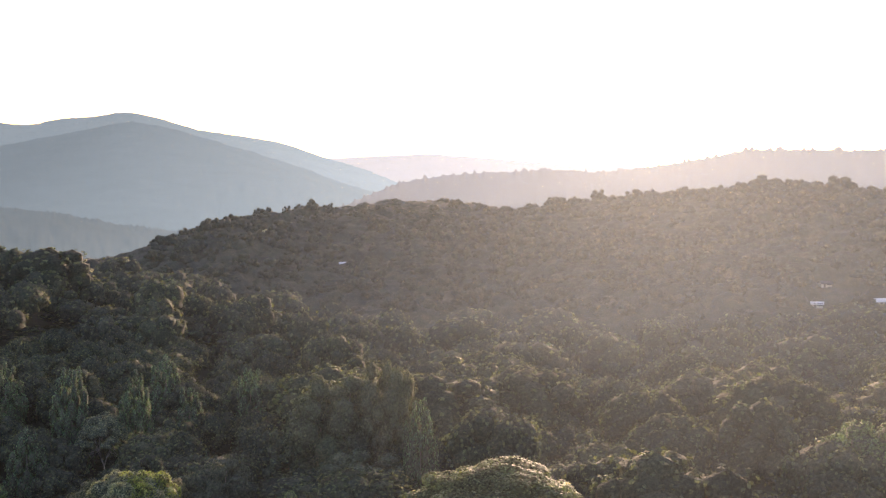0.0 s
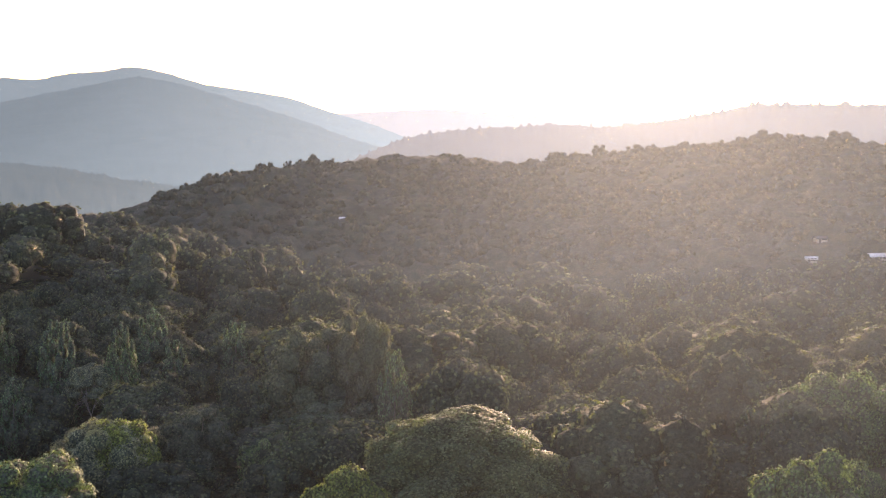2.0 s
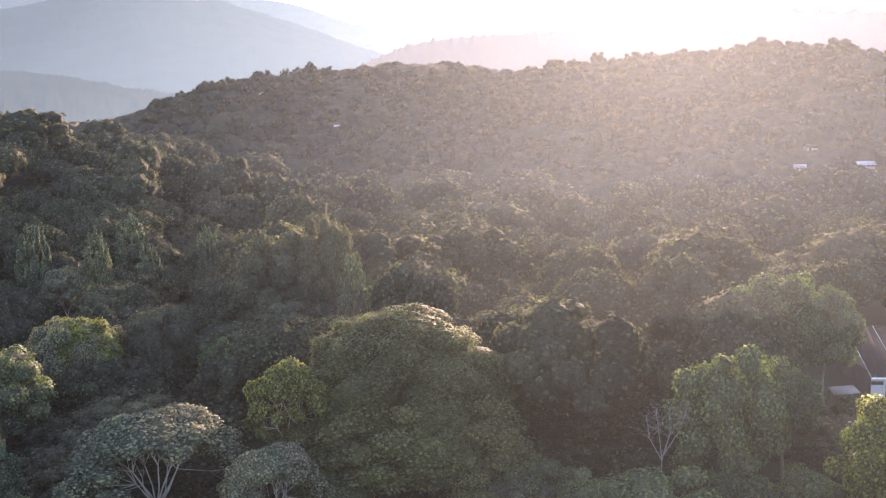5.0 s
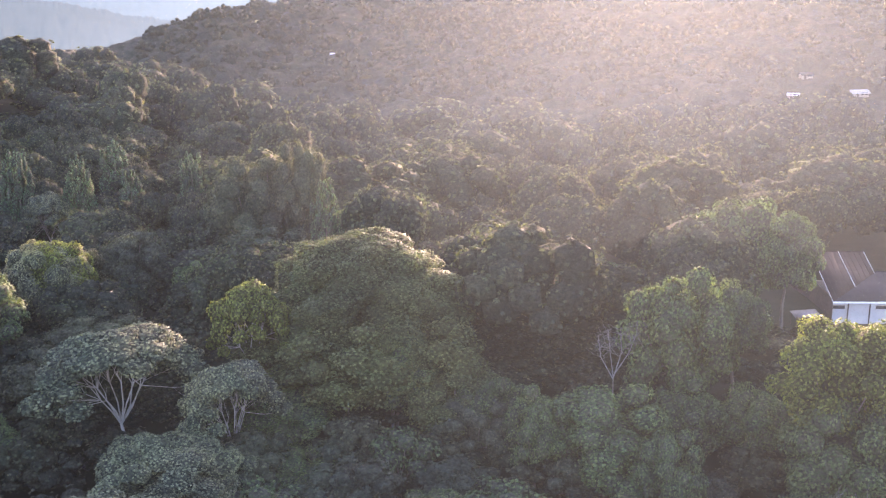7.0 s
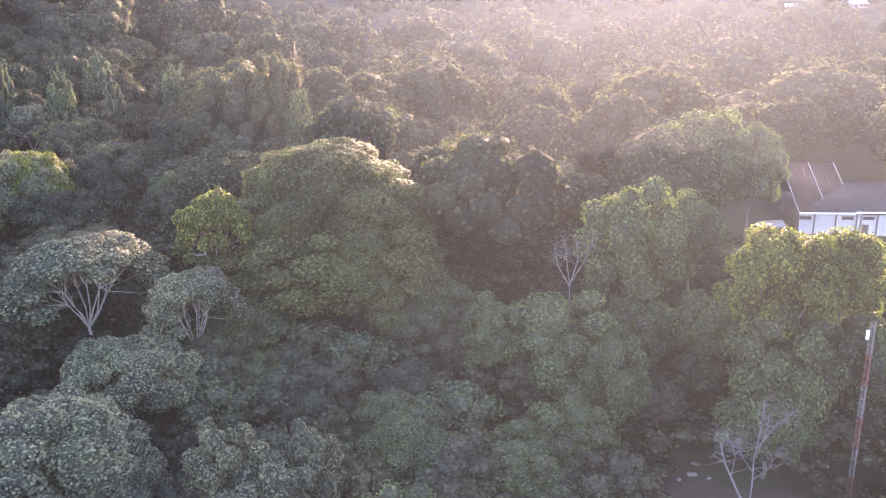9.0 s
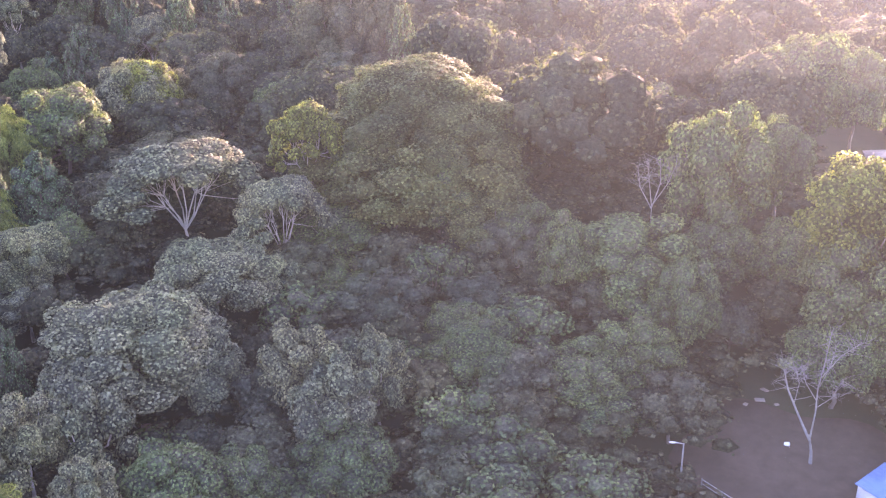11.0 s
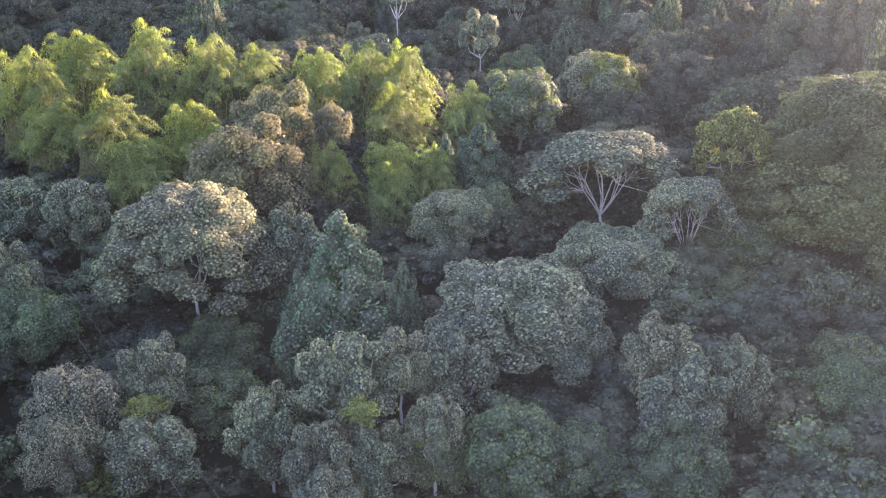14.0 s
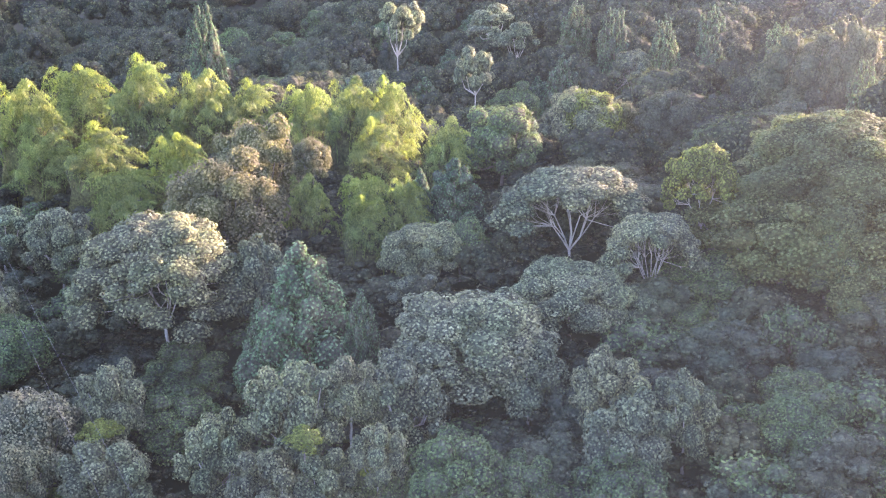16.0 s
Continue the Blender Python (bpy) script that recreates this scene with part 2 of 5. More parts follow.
def ground_z(x, y):
    x, y = np.asarray(x, float), np.asarray(y, float)
    z = -11.0 + 5.5 * hump(x, y, -8, 125, 45, 45) + 3.0 * hump(x, y, -70, 95, 45, 35)
    z += 17 * hump(x, y, -138, 300, 62, 75) + 9 * hump(x, y, -230, 280, 70, 80) + 4 * hump(x, y, -70, 215, 60, 50) + 4 * hump(x, y, 75, 150, 40, 30)
    z -= 9 * hump(x, y, 40, 250, 80, 60) + 5 * hump(x, y, -75, 165, 45, 25) + 7 * hump(x, y, 0, 40, 60, 25) + 3.5 * hump(x, y, 48, 72, 22, 18)
    r, az = np.hypot(x, y), np.degrees(np.arctan2(x, y))
    cr, cz = np.interp(az, CREST_AZ, CREST_R), np.interp(az, CREST_AZ, CREST_Z)
    up = step(370, 1.0 * cr, r) * (1 - 0.75 * step(cr, cr + 350, r))
    low = -14 - 16 * (1 - step(-9, 3, az)) * step(300, 440, r) - 40 * step(480, 950, r) - 160 * step(1000, 2600, r)
    z -= 9 * hump(x, y, 30, 350, 150, 60)
    z = z * (1 - step(360, 450, r)) + low * step(360, 450, r) + (cz - low) * up
    z += 1.5 * np.sin(x * 0.043 + 1.3) * np.sin(y * 0.037) * step(120, 300, r)
    return z


def terrain():
    rad = np.concatenate([np.linspace(0, 200, 40), np.linspace(207, 1000, 90), np.geomspace(1030, 4600, 24)])
    ang = np.linspace(-math.pi, math.pi, 320, endpoint=False)
    rr, aa = np.meshgrid(rad, ang, indexing="ij")
    x, y = rr * np.sin(aa), rr * np.cos(aa)
    z = ground_z(x, y)
    back = step(100, 170, np.abs(aa) * 180 / math.pi)
    z = z * (1 - back) - 14 * back
    v = np.stack([x, y, z], -1).reshape(-1, 3)
    nr, na = rr.shape
    q = [(i * na + j, (i + 1) * na + j, (i + 1) * na + (j + 1) % na, i * na + (j + 1) % na) for i in range(nr - 1) for j in range(na)]
    me = mesh_of("ground", v, q, SOIL)
    me.polygons.foreach_set("use_smooth", [True] * len(me.polygons))
    tagged(new("ground", me), "hilly brown earth under the forest", "ground", kind="structure")


terrain()


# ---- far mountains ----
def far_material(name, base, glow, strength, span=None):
    """Wooded slopes with haze put in as emission, which brightens towards the sun."""
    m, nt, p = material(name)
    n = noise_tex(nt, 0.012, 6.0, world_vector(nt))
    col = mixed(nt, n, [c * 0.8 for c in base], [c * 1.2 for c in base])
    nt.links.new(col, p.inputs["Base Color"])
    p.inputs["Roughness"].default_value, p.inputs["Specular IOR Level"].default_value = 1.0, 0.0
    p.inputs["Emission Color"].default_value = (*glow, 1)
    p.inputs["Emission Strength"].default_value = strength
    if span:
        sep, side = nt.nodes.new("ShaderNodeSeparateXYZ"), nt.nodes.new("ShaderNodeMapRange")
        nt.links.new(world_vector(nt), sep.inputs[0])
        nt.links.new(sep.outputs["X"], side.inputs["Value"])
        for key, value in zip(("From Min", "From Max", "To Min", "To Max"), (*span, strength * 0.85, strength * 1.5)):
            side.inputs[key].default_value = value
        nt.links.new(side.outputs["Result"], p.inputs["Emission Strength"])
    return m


def mountain(name, az, elev, dist, foot, mat, label, seed, rough=2.5, trees=3.0):
    """A wooded ridge at that distance: its crest by compass angle, its near slope falling to the plain."""
    rng = np.random.default_rng(seed)
    a = np.radians(np.linspace(az[0], az[-1], 420))
    e = np.interp(np.degrees(a), az, elev)
    e = np.convolve(np.pad(e, 6, "edge"), np.ones(13) / 13, "valid")
    v = []
    rows = 26
    for i in range(rows):
        f = i / (rows - 1)
        d = dist * (1 - f * (1 - foot))
        top = 45 + dist * np.tan(np.radians(e))
        z = top * (1 - f) ** 1.25 - 70 * (1 - (1 - f) ** 1.25)
        wob = np.array([noise.fractal(Vector((t * 60, f * 16.0, seed)), 0.8, 2.0, 5) for t in a])
        z = z + wob * rough * (0.6 + 3 * f * (1 - f)) + rng.uniform(0, 1, len(a)) ** 3 * trees * (i == 0)
        v.append(np.stack([d * np.sin(a), d * np.cos(a), z], -1))
    n = len(a)
    q = [(i * n + j, (i + 1) * n + j, (i + 1) * n + j + 1, i * n + j + 1) for i in range(rows - 1) for j in range(n - 1)]
    me = mesh_of(name, np.concatenate(v), q, mat)
    me.polygons.foreach_set("use_smooth", [True] * len(me.polygons))
    tagged(new(name, me), label, "mountain", kind="structure")


def sky_line(px, py):
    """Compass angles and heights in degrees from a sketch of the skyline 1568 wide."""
    f = 784 / math.tan(radians(22.2))
    return [math.degrees(math.atan((a - 784) / f)) for a in px], [math.degrees(math.atan((441 - b) / f)) - 4.5 for b in py]


# the slopes' emission imitates haze in front of them
FAR_HAZE = far_material("far_haze", (0.02, 0.025, 0.03), (0.43, 0.62, 0.62), 0.045, (-1100, -100))
MID_HAZE = far_material("mid_haze", (0.018, 0.022, 0.026), (0.41, 0.6, 0.6), 0.035, (-900, -100))
LOW_HAZE = far_material("low_haze", (0.018, 0.021, 0.022), (0.41, 0.59, 0.58), 0.03, (-420, -60))
PALE_HAZE = far_material("pale_haze", (0.04, 0.04, 0.038), (0.84, 0.96, 0.93), 0.05)
WARM_HAZE = far_material("warm_haze", (0.036, 0.036, 0.034), (0.84, 0.94, 0.88), 0.022)
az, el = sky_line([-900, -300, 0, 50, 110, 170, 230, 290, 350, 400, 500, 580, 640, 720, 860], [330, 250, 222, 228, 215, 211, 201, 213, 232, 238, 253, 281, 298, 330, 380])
mountain("mountain_back", az, el, 3900, 0.72, FAR_HAZE, "bluish wooded mountain with a rounded summit, in haze", 3)
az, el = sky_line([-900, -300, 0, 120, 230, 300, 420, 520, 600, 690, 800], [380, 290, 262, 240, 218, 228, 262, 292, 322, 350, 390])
mountain("mountain_front", az, el, 2900, 0.55, MID_HAZE, "blue-grey wooded mountain spur in haze", 5)
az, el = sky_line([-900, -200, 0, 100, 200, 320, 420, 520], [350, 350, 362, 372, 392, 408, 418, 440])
mountain("foothill", az, el, 1350, 0.42, LOW_HAZE, "dim wooded foothill above the valley", 7, 2.0)
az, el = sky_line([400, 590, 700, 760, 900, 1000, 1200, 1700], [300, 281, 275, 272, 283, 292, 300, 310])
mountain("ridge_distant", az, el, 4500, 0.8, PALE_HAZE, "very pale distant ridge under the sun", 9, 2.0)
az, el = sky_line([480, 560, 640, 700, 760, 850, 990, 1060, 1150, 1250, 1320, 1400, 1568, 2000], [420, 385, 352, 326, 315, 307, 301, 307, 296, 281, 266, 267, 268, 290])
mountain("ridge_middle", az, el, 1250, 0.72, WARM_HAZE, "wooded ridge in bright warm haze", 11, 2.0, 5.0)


# ---- trees ----
def crown_lobes(rng, lobes, lobe, low=-0.45, tall=0.85, ragged=0.12, bumps=4, cone=0.0):
    """Centres and radii of the lobes of a domed crown of half-width 1 about the origin."""
    c = []
    for i in range(lobes):
        f = (i + 0.5) / lobes
        ct = 1 - f * (1 - low)
        st = math.sqrt(max(0.0, 1 - ct * ct))
        a = i * 2.39996 + rng.uniform(-0.35, 0.35)
        s = lobe * rng.uniform(0.72, 1.25)
        k = (1 - s) * rng.uniform(1 - ragged, 1 + ragged)
        wide = k * (1 - cone * (ct + 0.2))
        c.append((wide * st * math.cos(a), wide * st * math.sin(a), k * ct * tall, s))
    for x, y, z, s in c[:lobes]:
        out = unit(np.array([x, y, z + 0.25]))
        for _ in range(bumps):
            d = unit(out * 0.9 + rng.normal(size=3) * 0.75) * s * 0.8
            c.append((x + d[0], y + d[1], z + d[2] * 0.85, s * rng.uniform(0.34, 0.56)))
    c.insert(lobes, (0, 0, 0, 0.5 if lobe > 0.22 and lobes < 40 else 0.62))
    return np.array(c)


def rosettes(rng, p, n, size, blades=4, slim=0.5):
    """Whorls of leaves that spread and droop round the points p, each whorl facing along n."""
    k = len(p)
    n = unit(n)
    t = unit(np.cross(n, rng.normal(size=(k, 3))))
    b = np.cross(n, t)
    s = size * rng.uniform(0.7, 1.3, (k, 1))
    vs, ns = [p + n * s * 0.3], [n]
    half = math.pi / blades * (0.55 + 0.5 * slim)
    for i in range(blades):
        for a in (-half, half):
            f = 2 * math.pi * i / blades + a + rng.uniform(-0.25, 0.25, (k, 1))
            out = t * np.cos(f) + b * np.sin(f)
            vs.append(p + out * s * rng.uniform(0.75, 1.25, (k, 1)) - n * s * rng.uniform(0.15, 0.6, (k, 1)))
            ns.append(unit(n * 0.6 + out * 0.6))
    m = 2 * blades + 1
    v, soft = np.stack(vs, 1).reshape(-1, 3), np.stack(ns, 1).reshape(-1, 3)
    q = np.array([(0, 1 + 2 * i, 2 + 2 * i) for i in range(blades)])
    return v, (np.arange(k)[:, None, None] * m + q[None]).reshape(-1, 3), soft, m


def lobed_leaves(rng, lobes, count, size, squash=0.85, slim=0.5, droop=0.0, up=-0.6, fray=0.1, tuft=1):
    """Leaves, single or in whorls, spread evenly over the outside of a set of lobes."""
    total = count // tuft
    w = lobes[:, 3] ** 2
    flat = np.array([1, 1, squash])
    want = total * 1.6
    for _ in range(2):
        ps, ns = [], []
        for c, share in zip(lobes, w / w.sum()):
            m = max(4, int(want * share))
            z = 1 - (np.arange(m) + 0.5) / m * (1 - up)
            f = np.arange(m) * 2.39996 + rng.uniform(0, 6)
            st = np.sqrt(1 - z * z)
            n = np.stack([st * np.cos(f), st * np.sin(f), z], -1)
            n = unit(n + rng.normal(size=n.shape) * 0.55 / math.sqrt(m))
            r = c[3] * (0.93 + fray * np.abs(rng.normal(size=(m, 1))))
            ps.append(c[:3] + n * r * flat)
            ns.append(n)
        p, n = np.concatenate(ps), np.concatenate(ns)
        d = (p[:, None, :] - lobes[None, :, :3]) / flat
        free = ~(np.linalg.norm(d, axis=2) < lobes[None, :, 3] * 0.88).any(1)
        want *= total / max(free.sum(), 1)
    p, n = p[free], n[free]
    middle = np.average(lobes[:, :3], axis=0, weights=w)
    face = unit(n + rng.normal(size=n.shape) * 0.3 + np.array([0, 0, 0.35]))
    round_off = unit(n * 0.8 + unit(p - middle) * 0.4 + np.array([0, 0, 0.1]))
    if tuft > 1:
        v, q, soft, m = rosettes(rng, p, face, size, tuft, slim)
        return v, q, unit(soft * 0.7 + np.repeat(round_off, m, 0) * 0.5)
    v, q = leaves(rng, p, face, size, slim, droop)
    return v, q, np.repeat(unit(round_off + face * 0.3), 3, 0)


def cored(rng, lob, squash, core, fill):
    """The closed inside of a crown, and its soft normals."""
    middle = lob[:, :3].mean(0)
    pieces, soft = [], []
    for c in lob:
        b = halved(blob(c[:3], (c[3] * fill, c[3] * fill, c[3] * fill * squash), rng, *core))
        pieces.append(b)
        soft.append(unit(unit(b[0] - c[:3]) * 0.6 + unit(b[0] - middle) * 0.5))
    return joined(pieces), np.concatenate(soft)


def crown_mesh(rng, lob, count, size, leaf, squash=0.85, slim=0.5, droop=0.0, up=-0.6, fray=0.1, core=(6, 4), tuft=1, solid=999):
    v, q, n = lobed_leaves(rng, lob, count, size, squash, slim, droop, up, fray, tuft)
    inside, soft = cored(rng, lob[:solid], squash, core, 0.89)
    hidden = CROWN_SHADE_OLIVE if leaf in (LEAF_YELLOW, LEAF_YELLOWISH, LEAF_GOLD_LIT) else CROWN_SHADE
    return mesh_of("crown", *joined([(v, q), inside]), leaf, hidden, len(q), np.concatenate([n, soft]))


def limbs(rng, height, tips, r0, fork=0.45, wobble=0.03, twigs=0, bow=0.14):
    """A trunk that forks into limbs ending at the tips."""
    out = []
    top = np.array([rng.uniform(-0.3, 0.3), rng.uniform(-0.3, 0.3), height * fork])
    k = 5
    line = [np.array([0, 0, -12.0])] + [top * i / (k - 1) + rng.normal(size=3) * wobble * height * 0.3 * (0 < i < k - 1) for i in range(k)]
    out.append(tube(line, [r0 * 1.3] + [r0 * (1.15 if i == 0 else 1 - 0.12 * i) for i in range(k)], 7))
    for t in tips:
        t = np.array(t)
        mid = top * 0.5 + t * 0.5 + np.array([(t[0] - top[0]) * bow, (t[1] - top[1]) * bow, -0.35 * bow * height])
        l = [top, top * 0.6 + mid * 0.4 + rng.normal(size=3) * wobble * height * 0.2, mid, t]
        out.append(tube(l, [r0 * 0.55, r0 * 0.45, r0 * 0.3, r0 * 0.1], 5))
        for _ in range(twigs):
            e = t + rng.normal(size=3) * np.array([1.0, 1.0, 0.5]) * 1.1
            out.append(tube([mid, (mid + e) / 2 + rng.normal(size=3) * 0.15, e], [r0 * 0.22, r0 * 0.15, r0 * 0.05], 4))
    return out


def broad_tree(seed, count, size, lobes=20, lobe=0.33, leaf=None, bark=None, low=-0.45, tall=0.85, ragged=0.12, fork=0.42, fray=0.1, slim=0.5, squash=0.85, droop=0.0, tuft=1, cone=0.0):
    """A tree 14 m high and 11 m wide: an Empty at its base with a trunk and a leafy crown."""
    rng = np.random.default_rng(seed)
    lob = crown_lobes(rng, lobes, lobe, low, tall, ragged, 4, cone) * 5.5
    lob[:, 2] += 14 - (lob[:, 2] + lob[:, 3] * squash).max()
    wood = joined(limbs(rng, 14, [c[:3] for c in lob[:lobes: max(1, lobes // 7)]], 0.3, fork))
    tree = new("tree")
    part("trunk", mesh_of("trunk", *wood, bark or BARK), tree)
    part("crown", crown_mesh(rng, lob, count, size, leaf or LEAF, squash, slim, droop, -0.6, fray, tuft=tuft, solid=lobes + 1), tree)
    return tree


def fanned(rng, tips, fork, r0, groups=5):
    """A trunk, a few limbs that sweep out and up from its fork, and branches from each limb to its leaf clusters."""
    top = np.array([rng.uniform(-0.2, 0.2), rng.uniform(-0.2, 0.2), fork])
    out = [tube([(0, 0, -12), (0.1, 0, 0), top * 0.6 + np.array([0.15, -0.1, 0]), top], [r0 * 1.4, r0 * 1.25, r0 * 1.05, r0], 8)]
    tips = np.array(tips)
    which = np.floor(((np.arctan2(tips[:, 1], tips[:, 0]) / (2 * math.pi) + 0.5) * groups + rng.uniform()) % groups).astype(int)
    for g in range(groups):
        mine = tips[which == g]
        if not len(mine):
            continue
        mid = mine.mean(0)
        rise = mid[2] - fork
        knee = np.array([mid[0] * 0.2, mid[1] * 0.2, fork + rise * 0.28]) + rng.normal(size=3) * 0.15
        node = np.array([mid[0] * 0.48, mid[1] * 0.48, fork + rise * 0.6]) + rng.normal(size=3) * 0.2
        out.append(tube([top, knee, node], [r0 * 0.66, r0 * 0.52, r0 * 0.42], 6))
        for t in mine:
            way = t - node
            bend = node + way * 0.45 + np.array([way[0] * 0.12, way[1] * 0.12, -0.1 * abs(way[2])]) + rng.normal(size=3) * 0.22
            out.append(tube([node, bend, t], [r0 * 0.36, r0 * 0.24, r0 * 0.1], 5))
            e = bend + unit(way + rng.normal(size=3) * 1.6) * rng.uniform(0.8, 1.7)
            out.append(tube([bend, (bend + e) / 2 + rng.normal(size=3) * 0.1, e], [r0 * 0.16, r0 * 0.1, r0 * 0.05], 4))
    return out


def dome_tree(seed, count, size, leaf, bark, clusters, wide, fall, gap, groups, fork):
    """A domed shell of many leaf clusters carried by limbs that fan out from a fork; gap opens the side towards -y, where the limbs show."""
    rng = np.random.default_rng(seed)
    lob = []
    for i in range(clusters):
        f = (i + 0.5) / clusters
        a, rr = i * 2.39996 + rng.uniform(-0.3, 0.3), math.sqrt(f) * wide * rng.uniform(0.9, 1.06)
        x, y = rr * math.cos(a), rr * math.sin(a)
        z = 13.1 - fall * f ** 1.6 + rng.uniform(-0.7, 0.5)
        if gap and y < 1.2 * gap and z < 13.1 - fall * (1.1 - 0.85 * gap) and -0.3 * wide < x < 0.8 * wide * gap:
            continue
        s = rng.uniform(0.7, 1.25)
        lob.append((x, y, z, s))
        for _ in range(2):
            d = unit(rng.normal(size=3) + np.array([x, y, 2.0]) * 0.25) * s * 0.75
            lob.append((x + d[0], y + d[1], z + d[2] * 0.7, s * rng.uniform(0.45, 0.65)))
    lob = np.array(lob)
    wood = joined(fanned(rng, [c[:3] - np.array([0, 0, 0.4]) for c in lob[::6]], 13 * fork, 0.1, groups))
    tree = new("tree")
    part("trunk", mesh_of("trunk", *wood, bark), tree, "pale fanned limbs")
    part("crown", crown_mesh(rng, lob, count, size, leaf, 0.75, 0.5, 0, -0.45, 0.1, tuft=4), tree)
    return tree


def vine_column(seed, count, size, peak=1.3):
    """A trunk wholly overgrown: a ragged tower of vine leaves with a spreading skirt."""
    rng = np.random.default_rng(seed)
    lob = []
    for i in range(46):
        f = i / 45
        a, rr = i * 2.39996, (1 - f) ** peak * 4.9 * rng.uniform(0.5, 1.05)
        lob.append((rr * math.cos(a), rr * math.sin(a), 1.5 + 11.6 * f ** 0.9 + rng.uniform(-0.4, 0.4), 0.55 + 1.15 * (1 - f) * rng.uniform(0.8, 1.2)))
    lob = np.array(lob)
    tree = new("tree")
    part("trunk", mesh_of("trunk", *tube([(0, 0, 0), (0.1, 0, 6), (0, 0, 10.5)], [0.3, 0.22, 0.08]), BARK), tree)
    part("crown", crown_mesh(rng, lob, count, size, VINE, 1.2, 0.5, 1.2, -0.9, 0.1, tuft=3), tree, "cloak of climbing vine leaves")
    return tree


def slim_tree(seed, count, size):
    """A tall pale trunk with sparse high limbs and an open crown."""
    rng = np.random.default_rng(seed)
    lob = np.array([(4.0 * rng.uniform(-1, 1), 4.0 * rng.uniform(-1, 1), rng.uniform(9.5, 13), rng.uniform(0.8, 1.5)) for _ in range(22)])
    wood = joined(limbs(rng, 14, [c[:3] for c in lob[::3]], 0.2, 0.55, 0.02, 0))
    tree = new("tree")
    part("trunk", mesh_of("trunk", *wood, BARK_PALE), tree, "tall pale trunk")
    part("crown", crown_mesh(rng, lob, count, size, LEAF_PALE, 0.7, 0.5, 0, -0.3, 0.12, tuft=3), tree)
    return tree


def bamboo_clump(seed, culms=60, per=400, size=0.15):
    """A thicket of culms that rise side by side and nod over, each tipped by a feathery plume."""
    rng = np.random.default_rng(seed)
    wood, leafy, soft = [], [], []
    core = (0, 0, 4.4)
    inner = halved(blob(core, (3.9, 3.9, 4.6), rng, 12, 8, 0.22))
    s = np.linspace(0, 1, 11)
    wind = 0.3 + rng.uniform(-0.4, 0.4)
    for i in range(culms):
        a, q = i * 2.39996 + rng.uniform(-0.5, 0.5), math.sqrt((i + 0.5) / culms)
        foot = np.array([math.cos(a), math.sin(a)]) * q * 3.7
        lean = np.array([math.cos(a), math.sin(a)]) * q * 0.8 + np.array([math.cos(wind), math.sin(wind)]) * 0.75 + rng.normal(size=2) * 0.4
        lean /= np.linalg.norm(lean)
        reach, h = rng.uniform(2.4, 4.6) * (0.8 + 0.5 * q), rng.uniform(11.0, 14.0) - 6.5 * q ** 2.2 * rng.uniform(0.5, 1.1)
        along = reach * s ** 2.2
        z = h * np.sin(s * math.pi * rng.uniform(0.58, 0.72))
        pts = np.stack([foot[0] + lean[0] * along, foot[1] + lean[1] * along, z], -1)
        wood.append(tube(pts, np.linspace(0.055, 0.012, 11), 3))
        out, side = np.array([*lean, 0.0]), np.array([-lean[1], lean[0], 0.0])
        f = 0.42 + 0.58 * rng.uniform(0, 1, per) ** 0.75
        p = np.stack([np.interp(f, s, pts[:, j]) for j in range(3)], -1)
        wide = np.interp(f, [0.4, 0.65, 0.88, 1.0], [0.9, 1.15, 0.8, 0.05])[:, None]
        across, drop = rng.normal(size=(per, 1)) * 0.6, rng.uniform(-0.25, 1.0, (per, 1))
        p = p + side * across * wide - np.array([0, 0, 1.0]) * (drop * 0.35 + across ** 2 * 0.45) * wide + out * rng.normal(size=(per, 1)) * 0.2 * wide
        n = side * across + np.array([0, 0, 0.6]) + out * 0.7 + rng.normal(size=p.shape) * 0.3
        leafy.append(leaves(rng, p, n, size, 0.27, 1.6))
        soft.append(np.repeat(unit(side * across + out * 0.6 + np.array([0, 0, 0.75]) - np.array([0, 0, 0.6]) * drop), 3, 0))
    clump = new("bamboo_clump")
    part("culm_thicket", mesh_of("culm_thicket", *joined(wood), BAMBOO), clump)
    lv = joined(leafy)
    part("foliage", mesh_of("foliage", *joined([lv, inner]), BAMBOO, CROWN_SHADE_OLIVE, len(lv[1]), np.concatenate(soft + [unit(inner[0] - np.array(core))])), clump, "arching yellow-green plumes")
    return clump


